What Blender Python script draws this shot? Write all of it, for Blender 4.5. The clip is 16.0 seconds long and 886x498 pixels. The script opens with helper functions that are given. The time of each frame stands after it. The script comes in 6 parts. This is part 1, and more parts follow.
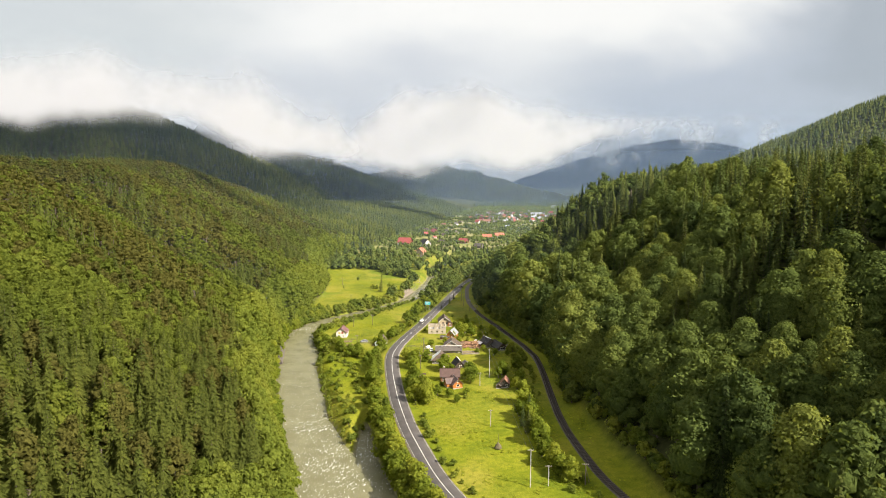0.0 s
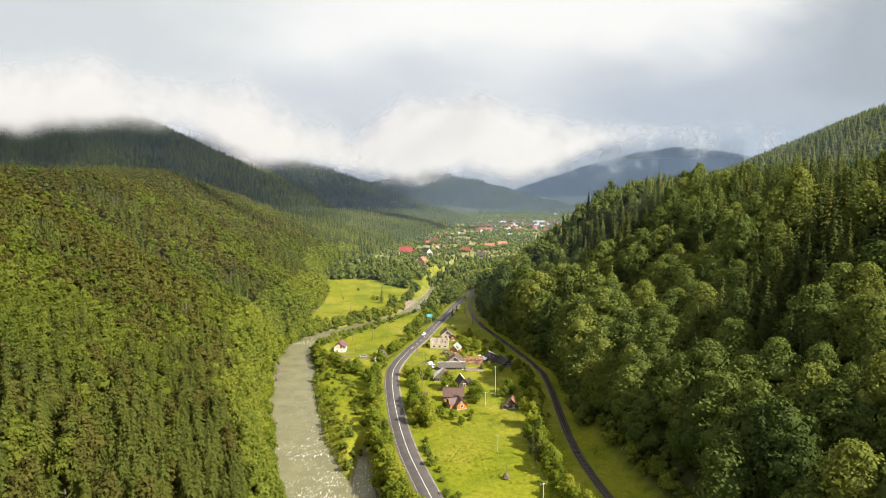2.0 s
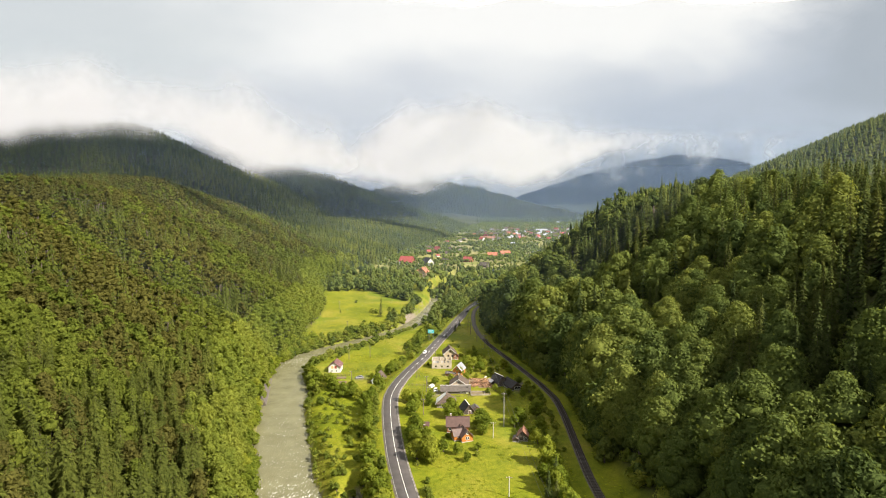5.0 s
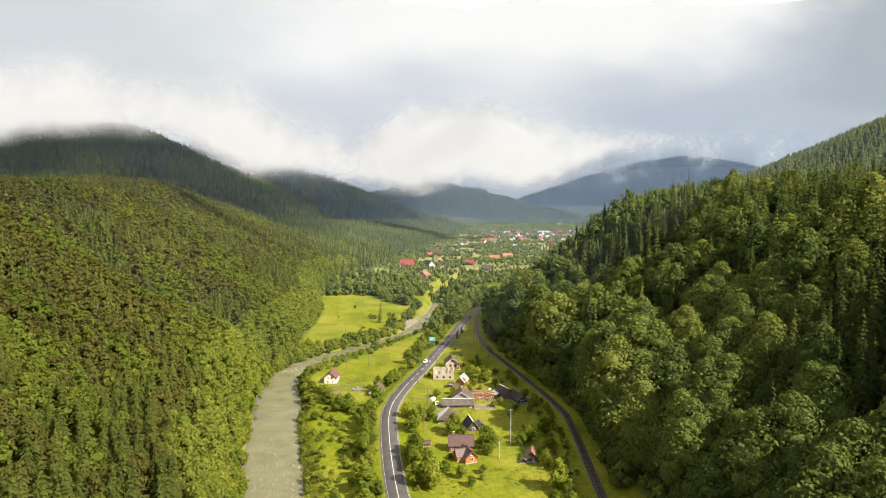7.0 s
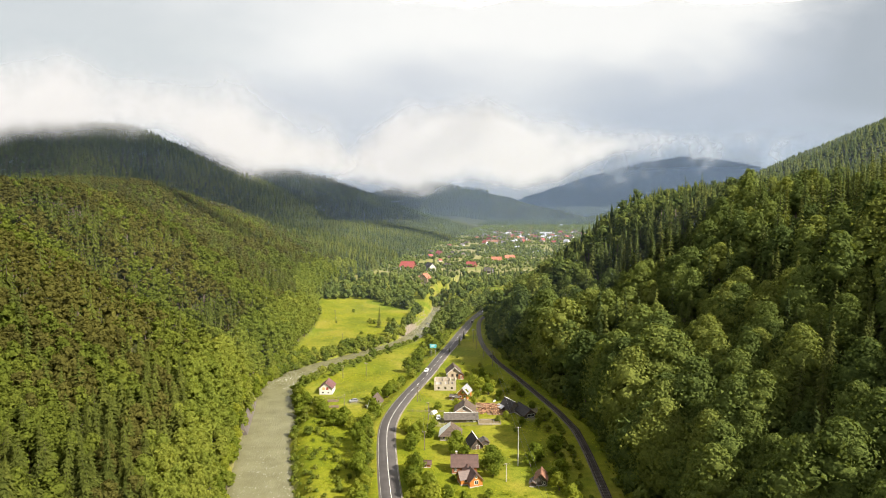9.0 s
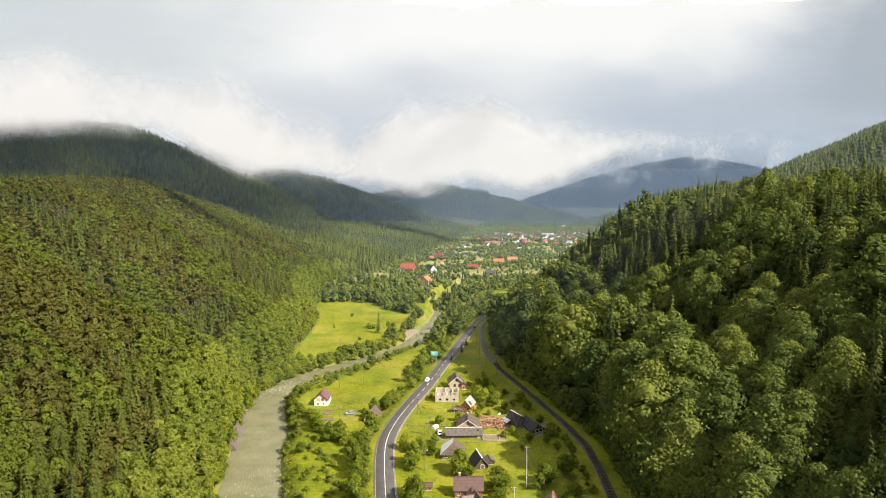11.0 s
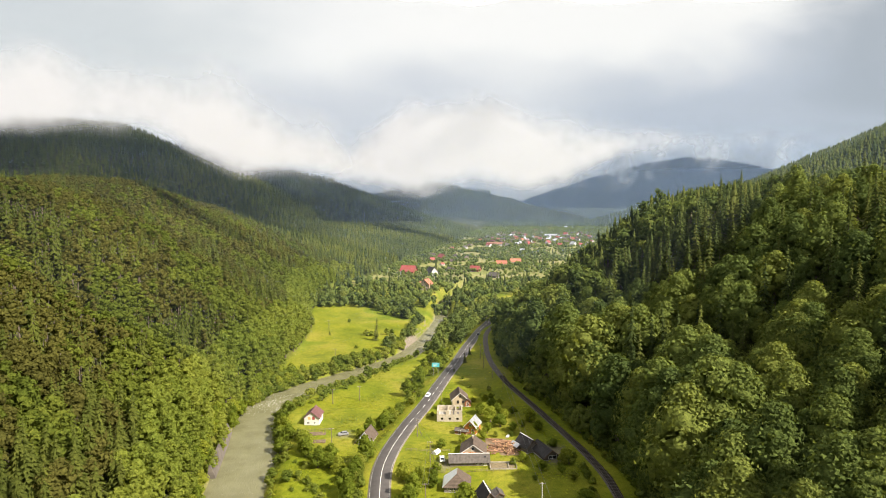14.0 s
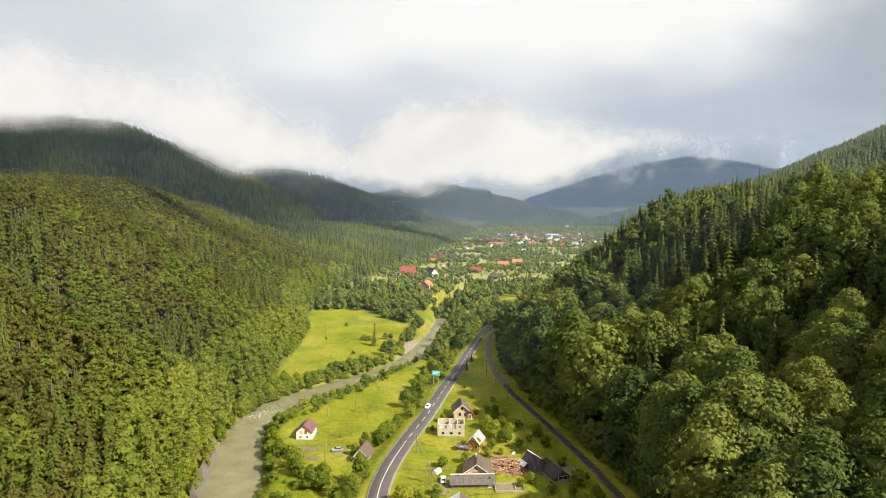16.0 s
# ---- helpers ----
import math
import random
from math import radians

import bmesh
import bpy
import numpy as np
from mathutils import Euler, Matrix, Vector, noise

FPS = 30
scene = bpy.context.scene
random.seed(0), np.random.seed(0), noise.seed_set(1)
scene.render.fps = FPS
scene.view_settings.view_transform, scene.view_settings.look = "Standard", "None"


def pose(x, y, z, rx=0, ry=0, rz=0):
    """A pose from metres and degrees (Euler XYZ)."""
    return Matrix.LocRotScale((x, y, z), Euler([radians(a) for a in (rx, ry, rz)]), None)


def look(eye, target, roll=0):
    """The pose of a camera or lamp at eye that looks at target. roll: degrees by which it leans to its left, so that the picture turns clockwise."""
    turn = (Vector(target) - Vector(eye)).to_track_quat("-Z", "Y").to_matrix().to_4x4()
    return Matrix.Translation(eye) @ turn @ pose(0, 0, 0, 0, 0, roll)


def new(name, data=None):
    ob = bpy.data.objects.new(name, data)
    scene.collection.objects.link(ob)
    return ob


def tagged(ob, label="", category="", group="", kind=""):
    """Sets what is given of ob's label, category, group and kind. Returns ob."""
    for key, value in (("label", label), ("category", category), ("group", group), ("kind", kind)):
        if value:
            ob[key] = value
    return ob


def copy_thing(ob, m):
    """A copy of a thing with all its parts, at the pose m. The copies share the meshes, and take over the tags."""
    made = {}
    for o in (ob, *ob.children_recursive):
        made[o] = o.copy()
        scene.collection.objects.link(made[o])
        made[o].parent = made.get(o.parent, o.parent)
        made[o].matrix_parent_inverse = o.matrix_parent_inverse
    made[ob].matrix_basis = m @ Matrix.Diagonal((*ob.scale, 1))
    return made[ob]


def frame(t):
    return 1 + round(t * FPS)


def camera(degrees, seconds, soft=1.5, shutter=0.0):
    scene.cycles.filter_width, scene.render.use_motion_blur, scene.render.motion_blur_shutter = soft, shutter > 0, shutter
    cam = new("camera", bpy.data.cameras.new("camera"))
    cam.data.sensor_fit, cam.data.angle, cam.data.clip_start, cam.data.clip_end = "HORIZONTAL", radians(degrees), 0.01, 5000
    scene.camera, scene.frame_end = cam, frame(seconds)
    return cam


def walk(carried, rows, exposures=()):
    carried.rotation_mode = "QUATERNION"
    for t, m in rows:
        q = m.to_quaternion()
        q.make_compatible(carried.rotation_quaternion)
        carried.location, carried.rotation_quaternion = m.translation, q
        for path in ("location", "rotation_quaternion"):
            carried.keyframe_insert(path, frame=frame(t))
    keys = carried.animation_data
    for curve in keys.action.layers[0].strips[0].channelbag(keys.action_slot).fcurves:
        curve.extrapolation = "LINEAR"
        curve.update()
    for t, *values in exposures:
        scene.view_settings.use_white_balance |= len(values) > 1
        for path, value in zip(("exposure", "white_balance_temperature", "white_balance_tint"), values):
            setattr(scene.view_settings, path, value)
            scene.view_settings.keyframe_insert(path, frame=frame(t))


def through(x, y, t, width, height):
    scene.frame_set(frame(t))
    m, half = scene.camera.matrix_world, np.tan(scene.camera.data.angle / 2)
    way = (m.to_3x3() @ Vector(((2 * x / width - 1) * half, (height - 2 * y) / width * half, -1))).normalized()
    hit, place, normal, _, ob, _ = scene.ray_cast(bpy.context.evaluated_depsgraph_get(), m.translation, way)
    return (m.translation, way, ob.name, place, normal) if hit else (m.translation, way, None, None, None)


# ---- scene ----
cam = camera(72.5, 16.0, 1.0)
METRES, EYE, TILT, LEAN, TURN = 127.2, 87.2, -5.86, 0.0, 0.17
ROWS = [
    (0.0, 0.0, 0.0, 0.0, 0.0, 0.0, 0.0),
    (0.5, -0.001, 0.0259, 0.0032, 0.05, 0.16, 0.03),
    (1.0, -0.0022, 0.0547, 0.0066, 0.09, 0.37, 0.05),
    (1.5, -0.0032, 0.0833, 0.01, 0.12, 0.56, 0.06),
    (2.0, -0.0044, 0.1143, 0.0136, 0.15, 0.75, 0.07),
    (2.5, -0.0055, 0.1444, 0.0172, 0.16, 0.91, 0.07),
    (3.0, -0.0066, 0.1764, 0.0205, 0.19, 1.08, 0.08),
    (3.5, -0.0078, 0.207, 0.0243, 0.2, 1.18, 0.11),
    (4.0, -0.0091, 0.2393, 0.0282, 0.21, 1.3, 0.11),
    (6.5, -0.0136, 0.3976, 0.0455, 0.32, 1.64, 0.15),
    (7.0, -0.0146, 0.4304, 0.0493, 0.34, 1.66, 0.15),
    (7.5, -0.0155, 0.4613, 0.0527, 0.35, 1.69, 0.15),
    (8.0, -0.017, 0.4938, 0.0564, 0.37, 1.7, 0.15),
    (8.5, -0.0177, 0.5247, 0.0597, 0.39, 1.72, 0.14),
    (9.0, -0.0187, 0.5569, 0.0634, 0.41, 1.74, 0.15),
    (11.5, -0.0233, 0.7112, 0.0793, 0.53, 1.83, 0.13),
    (12.0, -0.0243, 0.7431, 0.083, 0.55, 1.83, 0.14),
    (12.5, -0.0252, 0.7734, 0.0861, 0.56, 1.84, 0.13),
    (13.0, -0.0266, 0.8054, 0.0895, 0.56, 1.86, 0.13),
    (13.5, -0.0276, 0.836, 0.0923, 0.57, 1.86, 0.12),
    (14.0, -0.0287, 0.868, 0.0958, 0.58, 1.85, 0.12),
    (14.5, -0.0296, 0.8983, 0.0993, 0.59, 1.86, 0.12),
    (15.0, -0.0305, 0.9306, 0.103, 0.59, 1.85, 0.13),
    (15.5, -0.0317, 0.9609, 0.1066, 0.59, 1.83, 0.1),
    (16.0, -0.0325, 0.9933, 0.1101, 0.6, 1.8, 0.11),
]
walk(cam, [(t, pose(0, 0, EYE, TILT, LEAN, TURN) @ pose(METRES * x, METRES * y, METRES * z, 90 + pitch, roll, yaw)) for t, x, y, z, yaw, pitch, roll in ROWS], [(0.0, 1.2), (16.0, 1.2)])


# ---- light ----
world = bpy.data.worlds.new("sky")
scene.world = world
world.use_nodes = True


def build_sky():
    nt = world.node_tree
    nt.nodes.clear()
    n, l = nt.nodes.new, nt.links.new
    out = n("ShaderNodeOutputWorld")
    sky = n("ShaderNodeTexSky")
    sky.sky_type, sky.sun_disc = "NISHITA", False
    sky.sun_elevation, sky.sun_rotation = SUN_UP, SUN_ROUND
    b1 = n("ShaderNodeBackground")
    b1.inputs[1].default_value = 0.06
    l(sky.outputs[0], b1.inputs[0])
    # overcast deck: broad soft banks with finer billows, a bright opening and bluish thicker parts
    co = n("ShaderNodeTexCoord")

    def cloud_noise(scale, detail, rough, stretch, shift):
        mp = n("ShaderNodeMapping")
        mp.inputs["Scale"].default_value, mp.inputs["Location"].default_value = (1.0, 1.0, stretch), (shift, 0.0, 0.1)
        l(co.outputs["Generated"], mp.inputs[0])
        tx = n("ShaderNodeTexNoise")
        tx.inputs["Scale"].default_value, tx.inputs["Detail"].default_value, tx.inputs["Roughness"].default_value = scale, detail, rough
        tx.inputs["Distortion"].default_value = 0.4
        l(mp.outputs[0], tx.inputs["Vector"])
        return tx

    def stops(fac, rows):
        r = n("ShaderNodeValToRGB")
        el = r.color_ramp.elements
        while len(el) < len(rows):
            el.new(0.5)
        for e, (p, c) in zip(el, rows):
            e.position, e.color = p, (*c, 1)
        l(fac, r.inputs[0])
        return r.outputs[0]

    big, fine = cloud_noise(2.2, 8.0, 0.5, 3.0, 0.35), cloud_noise(6.5, 7.0, 0.55, 3.2, 1.7)
    both = n("ShaderNodeMath")
    both.operation, both.inputs[1].default_value = "MULTIPLY_ADD", 0.35
    l(fine.outputs[0], both.inputs[0])
    l(big.outputs[0], both.inputs[2])
    shade = stops(both.outputs[0], [(0.5, (0.66, 0.69, 0.71)), (0.66, (0.79, 0.8, 0.8)), (0.84, (0.9, 0.895, 0.87))])
    warp = n("ShaderNodeVectorMath")
    warp.operation, warp.inputs[1].default_value, warp.inputs[2].default_value = "MULTIPLY_ADD", (0.34, 0.34, 0.2), (-0.17, -0.17, -0.1)
    l(cloud_noise(3.2, 6.0, 0.55, 2.4, 4.2).outputs["Color"], warp.inputs[0])
    bent = n("ShaderNodeVectorMath")
    bent.operation = "ADD"
    l(co.outputs["Generated"], bent.inputs[0])
    l(warp.outputs[0], bent.inputs[1])
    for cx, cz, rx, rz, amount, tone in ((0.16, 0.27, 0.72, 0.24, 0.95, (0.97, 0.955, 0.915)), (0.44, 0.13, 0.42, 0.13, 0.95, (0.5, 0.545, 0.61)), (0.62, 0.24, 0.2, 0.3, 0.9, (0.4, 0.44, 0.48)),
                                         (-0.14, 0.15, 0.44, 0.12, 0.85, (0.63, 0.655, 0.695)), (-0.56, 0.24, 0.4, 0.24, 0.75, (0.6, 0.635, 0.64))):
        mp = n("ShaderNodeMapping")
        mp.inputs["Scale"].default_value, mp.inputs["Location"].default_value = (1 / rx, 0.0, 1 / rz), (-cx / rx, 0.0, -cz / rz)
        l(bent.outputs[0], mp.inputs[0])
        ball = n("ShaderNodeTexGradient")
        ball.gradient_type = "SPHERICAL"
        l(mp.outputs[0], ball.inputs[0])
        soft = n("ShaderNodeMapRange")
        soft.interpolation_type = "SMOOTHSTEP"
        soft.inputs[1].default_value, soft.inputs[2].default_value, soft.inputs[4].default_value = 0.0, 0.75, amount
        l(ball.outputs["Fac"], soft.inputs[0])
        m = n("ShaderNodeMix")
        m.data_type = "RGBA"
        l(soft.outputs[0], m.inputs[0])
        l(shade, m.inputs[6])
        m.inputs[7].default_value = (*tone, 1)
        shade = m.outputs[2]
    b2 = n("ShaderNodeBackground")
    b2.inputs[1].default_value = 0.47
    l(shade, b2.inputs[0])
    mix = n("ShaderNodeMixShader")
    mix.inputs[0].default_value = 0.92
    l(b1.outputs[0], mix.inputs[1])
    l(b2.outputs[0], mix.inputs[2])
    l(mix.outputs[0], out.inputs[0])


SUN_WAY = Vector((0.65, -0.43, 0.63)).normalized()  # towards the sun
SUN_UP = math.asin(SUN_WAY.z)
SUN_ROUND = math.atan2(SUN_WAY.x, SUN_WAY.y)
build_sky()
sun = new("sun", bpy.data.lights.new("sun", "SUN"))
sun.data.energy, sun.data.angle, sun.data.color = 5.0, radians(0.6), (1.0, 0.92, 0.78)
sun.matrix_world = look(SUN_WAY * 500, (0, 0, 0))


# ---- materials ----
def material(name):
    m = bpy.data.materials.new(name)
    m.use_nodes = True
    nt = m.node_tree
    b = nt.nodes["Principled BSDF"]
    return m, nt, b


def noise_node(nt, scale, detail=4.0, rough=0.55, coords="Object"):
    co = nt.nodes.new("ShaderNodeTexCoord")
    tx = nt.nodes.new("ShaderNodeTexNoise")
    tx.inputs["Scale"].default_value, tx.inputs["Detail"].default_value, tx.inputs["Roughness"].default_value = scale, detail, rough
    nt.links.new(co.outputs[coords], tx.inputs["Vector"])
    return tx


def ramp_node(nt, fac, stops):
    r = nt.nodes.new("ShaderNodeValToRGB")
    el = r.color_ramp.elements
    while len(el) < len(stops):
        el.new(0.5)
    for e, (p, c) in zip(el, stops):
        e.position, e.color = p, (*c, 1)
    nt.links.new(fac, r.inputs[0])
    return r


def mix_node(nt, fac, a, b, kind="MIX"):
    m = nt.nodes.new("ShaderNodeMix")
    m.data_type, m.blend_type = "RGBA", kind
    for k, v in ((0, fac), (6, a), (7, b)):
        if isinstance(v, (int, float)):
            m.inputs[k].default_value = v
        elif isinstance(v, tuple):
            m.inputs[k].default_value = (*v, 1)
        else:
            nt.links.new(v, m.inputs[k])
    return m.outputs[2]


def bump(nt, b, height, strength=0.4, distance=0.05):
    k = nt.nodes.new("ShaderNodeBump")
    k.inputs["Strength"].default_value, k.inputs["Distance"].default_value = strength, distance
    nt.links.new(height, k.inputs["Height"])
    nt.links.new(k.outputs[0], b.inputs["Normal"])


def plain(name, colour, rough=0.7, vary=0.25, scale=1.5, metal=0.0, bumps=0.3, per_object=0.0):
    """Paint, plaster, board: a colour with blotches and fine grain."""
    m, nt, b = material(name)
    n1, n2 = noise_node(nt, scale), noise_node(nt, scale * 9, 3.0)
    dark = tuple(c * (1 - vary) for c in colour)
    light = tuple(min(1, c * (1 + vary * 0.7)) for c in colour)
    r = ramp_node(nt, n1.outputs[0], [(0.3, dark), (0.55, colour), (0.75, light)])
    col = mix_node(nt, 0.25, r.outputs[0], n2.outputs[0], "OVERLAY")
    if per_object:
        info = nt.nodes.new("ShaderNodeObjectInfo")
        r2 = ramp_node(nt, info.outputs["Random"], [(0, (1 - per_object,) * 3), (1, (1 + per_object,) * 3)])
        col = mix_node(nt, 1.0, col, r2.outputs[0], "MULTIPLY")
    nt.links.new(col, b.inputs["Base Color"])
    b.inputs["Roughness"].default_value, b.inputs["Metallic"].default_value = rough, metal
    bump(nt, b, n2.outputs[0], bumps, 0.03)
    return m


def boards(name, colour, pitch=0.18, axis="Z", rough=0.75, vary=0.3, metal=0.0):
    """Boarding or sheet roofing: ribs across one axis, with streaks."""
    m, nt, b = material(name)
    co = nt.nodes.new("ShaderNodeTexCoord")
    wave = nt.nodes.new("ShaderNodeTexWave")
    wave.wave_type, wave.bands_direction, wave.wave_profile = "BANDS", axis, "SAW"
    wave.inputs["Scale"].default_value = 0.314 / pitch
    wave.inputs["Distortion"].default_value = 0.15
    nt.links.new(co.outputs["Object"], wave.inputs["Vector"])
    n1 = noise_node(nt, 0.9, 5.0)
    dark = tuple(c * (1 - vary) for c in colour)
    light = tuple(min(1, c * (1 + vary)) for c in colour)
    r = ramp_node(nt, n1.outputs[0], [(0.3, dark), (0.5, colour), (0.72, light)])
    col = mix_node(nt, 0.3, r.outputs[0], wave.outputs[0], "SOFT_LIGHT")
    nt.links.new(col, b.inputs["Base Color"])
    b.inputs["Roughness"].default_value, b.inputs["Metallic"].default_value = rough, metal
    bump(nt, b, wave.outputs[1], 0.5, 0.03)
    return m


def foliage(name, dark, mid, light, through=0.3):
    """Leaves: a tint for each tree, a second one for each spray, light passing through."""
    m, nt, b = material(name)
    nt.nodes.remove(b)
    out = nt.nodes["Material Output"]
    at = nt.nodes.new("ShaderNodeAttribute")
    at.attribute_name = "tint"
    info = nt.nodes.new("ShaderNodeObjectInfo")
    add = nt.nodes.new("ShaderNodeMath")
    add.operation = "ADD"
    nt.links.new(at.outputs["Fac"], add.inputs[0])
    solo = nt.nodes.new("ShaderNodeAttribute")
    solo.attribute_name = "solo"
    own = nt.nodes.new("ShaderNodeMath")
    own.operation = "MULTIPLY"
    nt.links.new(info.outputs["Random"], own.inputs[0])
    nt.links.new(solo.outputs["Fac"], own.inputs[1])
    nt.links.new(own.outputs[0], add.inputs[1])
    geo = nt.nodes.new("ShaderNodeNewGeometry")
    m1 = nt.nodes.new("ShaderNodeMath")
    m1.operation, m1.inputs[1].default_value = "MULTIPLY_ADD", 0.18
    nt.links.new(geo.outputs["Random Per Island"], m1.inputs[0])
    m2 = nt.nodes.new("ShaderNodeMath")
    m2.operation, m2.inputs[1].default_value = "MULTIPLY", 0.82
    nt.links.new(add.outputs[0], m2.inputs[0])
    nt.links.new(m2.outputs[0], m1.inputs[2])
    r = ramp_node(nt, m1.outputs[0], [(0.05, dark), (0.5, mid), (0.95, light)])
    clumps = noise_node(nt, 1.5, 5.0, 0.7)
    tone = ramp_node(nt, clumps.outputs[0], [(0.34, (0.66, 0.7, 0.7)), (0.5, (0.98, 0.98, 0.95)), (0.66, (1.36, 1.3, 1.22))])
    leafy_tone = mix_node(nt, 1.0, r.outputs[0], tone.outputs[0], "MULTIPLY")
    d, t = nt.nodes.new("ShaderNodeBsdfDiffuse"), nt.nodes.new("ShaderNodeBsdfTranslucent")
    nt.links.new(leafy_tone, d.inputs[0])
    relief = nt.nodes.new("ShaderNodeBump")
    relief.inputs["Strength"].default_value, relief.inputs["Distance"].default_value = 0.8, 0.6
    nt.links.new(clumps.outputs[0], relief.inputs["Height"])
    nt.links.new(relief.outputs[0], d.inputs["Normal"])
    warm = mix_node(nt, 1.0, leafy_tone, (1.2, 1.12, 0.6), "MULTIPLY")
    nt.links.new(warm, t.inputs[0])
    mx = nt.nodes.new("ShaderNodeMixShader")
    mx.inputs[0].default_value = through
    nt.links.new(d.outputs[0], mx.inputs[1])
    nt.links.new(t.outputs[0], mx.inputs[2])
    nt.links.new(mx.outputs[0], out.inputs[0])
    return m


LEAF_BEECH = foliage("beech_leaves", (0.066, 0.094, 0.031), (0.126, 0.162, 0.044), (0.192, 0.218, 0.052), 0.4)
LEAF_BIRCH = foliage("birch_leaves", (0.075, 0.101, 0.018), (0.121, 0.147, 0.025), (0.174, 0.191, 0.033), 0.4)
LEAF_WILLOW = foliage("willow_leaves", (0.125, 0.165, 0.03), (0.195, 0.235, 0.042), (0.28, 0.3, 0.056), 0.52)
LEAF_ALDER = foliage("alder_leaves", (0.13, 0.172, 0.024), (0.205, 0.25, 0.034), (0.29, 0.315, 0.046), 0.54)
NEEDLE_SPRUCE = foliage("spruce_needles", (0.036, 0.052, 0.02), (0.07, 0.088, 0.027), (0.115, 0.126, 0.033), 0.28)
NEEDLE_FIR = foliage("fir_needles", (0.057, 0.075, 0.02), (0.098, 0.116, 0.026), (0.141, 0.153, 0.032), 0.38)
NEEDLE_PINE = foliage("pine_needles", (0.068, 0.068, 0.02), (0.101, 0.098, 0.026), (0.136, 0.13, 0.032), 0.36)
GRASS_BLADES = foliage("grass_blades", (0.16, 0.19, 0.016), (0.22, 0.25, 0.022), (0.3, 0.31, 0.04), 0.55)
BARK = plain("bark", (0.13, 0.1, 0.075), 0.9, 0.35, 3.0)


# ---- the lie of the land ----
def line_of(points):
    p = np.array(points, float)
    return lambda y: np.interp(y, p[:, 1], p[:, 0])


ROAD = [(92, -140), (86, -60), (79, 0), (72, 32), (60, 60), (34, 100), (14, 138), (2, 163), (-3, 175), (-8, 193), (-13.4, 212), (-19.2, 241), (-23.2, 267), (-26.2, 291), (-27.6, 309), (-25.6, 328),
        (-21.5, 349), (-14.8, 377), (-6, 424), (-1, 446), (6, 486), (18.5, 545), (29, 580), (47, 625), (80, 690), (130, 790)]
RAIL = [(108, -140), (102, -60), (93, 0), (84, 32), (74, 60), (62, 110), (55, 140), (50, 161), (47, 171), (45, 187), (43.4, 205), (43.2, 224), (44.4, 248), (46, 277), (46.4, 300), (43, 322), (37.5, 346),
        (32.0, 370), (23.8, 403), (18.4, 439), (17.4, 467), (18.4, 504), (21, 528), (26.5, 548), (40, 568), (85, 600)]
TOE_LEFT = [(26, -140), (10, -60), (-6, 0), (-20, 60), (-34, 150), (-46, 181), (-56, 205), (-66, 230), (-80, 277), (-89, 310), (-96, 345), (-101, 372), (-106, 396), (-104, 420), (-99, 448),
            (-103, 516), (-107, 563), (-121, 611), (-132, 690), (-112, 780), (-92, 850), (-78, 1000), (-58, 1110), (-15, 1350), (20, 1600), (80, 2000),
            (200, 2600), (200, 5200)]
TOE_RIGHT = [(124, -140), (117, -60), (107, 0), (98, 32), (86, 60), (68, 120), (60, 161), (55, 187), (52, 220), (52.5, 250), (53.5, 280), (52.5, 310), (45.5, 346), (32.5, 400), (25.5, 445), (25, 500), (32, 540),
             (54, 585), (90, 670), (120, 760), (200, 900), (330, 1100), (420, 1450), (480, 1800), (700, 2600), (1200, 5200)]
RIVER = [(44, -140, 13), (28, -60, 13), (11, 0, 13), (-6, 60, 13), (-18, 110, 13), (-27, 150, 12.5), (-33.5, 181, 11), (-45, 205, 10.5), (-53.5, 226, 10), (-59, 242, 9), (-66.5, 268, 9.8), (-77, 306, 8.8), (-83.5, 345, 10),
         (-91.5, 372, 7.5), (-92, 391, 10), (-84.5, 412, 10.5), (-72.5, 431, 10.3), (-61, 447, 9.4), (-49, 464, 8.2), (-38, 482, 7.2), (-31, 500, 6.2), (-24.5, 538, 4),
         (-17, 585, 4), (-13, 622, 4.5), (-12, 700, 4), (20, 800, 4), (60, 900, 4)]
CREEK = [(-16, 165, 5), (-23, 185, 4.5), (-27.5, 203, 3.4), (-30.5, 220, 2.0), (-31, 232, 0.6)]
WATER = -8.0
road_x, rail_x, toe_l, toe_r = line_of(ROAD), line_of(RAIL), line_of(TOE_LEFT), line_of(TOE_RIGHT)
FLOOR_ACROSS = [(-70, -4.3), (-45, -4.0), (-16, -3.6), (-10, -2.4), (-5.5, -0.2), (0, 0), (6, 0), (30, 0.3), (60, 1.0)]
FLOOR_ALONG = [(0, 0), (560, 0), (760, 5), (1100, 8), (2200, 12), (5200, 20)]
HILLS = [(-720, 1260, 552, 640, 252, 1.6), (-520, 1850, 600, 448, 203, 1.2), (-80, 3250, 900, 480, 208, 1.2), (900, 2450, 450, 380, 118, 1.3),
         (1650, 4250, 1500, 460, 425, 1.5), (-1800, 2300, 900, 1200, 300, 1.3)]  # x, y, reach across, reach along, height, shape


def wobble(x, y, s, k=0.0):
    """Smooth bumps, about -1 to 1, of size s."""
    a, b = x / s, y / s
    return (np.sin(a * 1.7 + 1.3 * np.sin(b * 1.1 + k) + k) + np.sin(b * 1.9 + 1.1 * np.sin(a * 1.3 - k) + 2 * k) + np.sin((a + b) * 2.7 + 3 * k) * 0.6) / 2.6


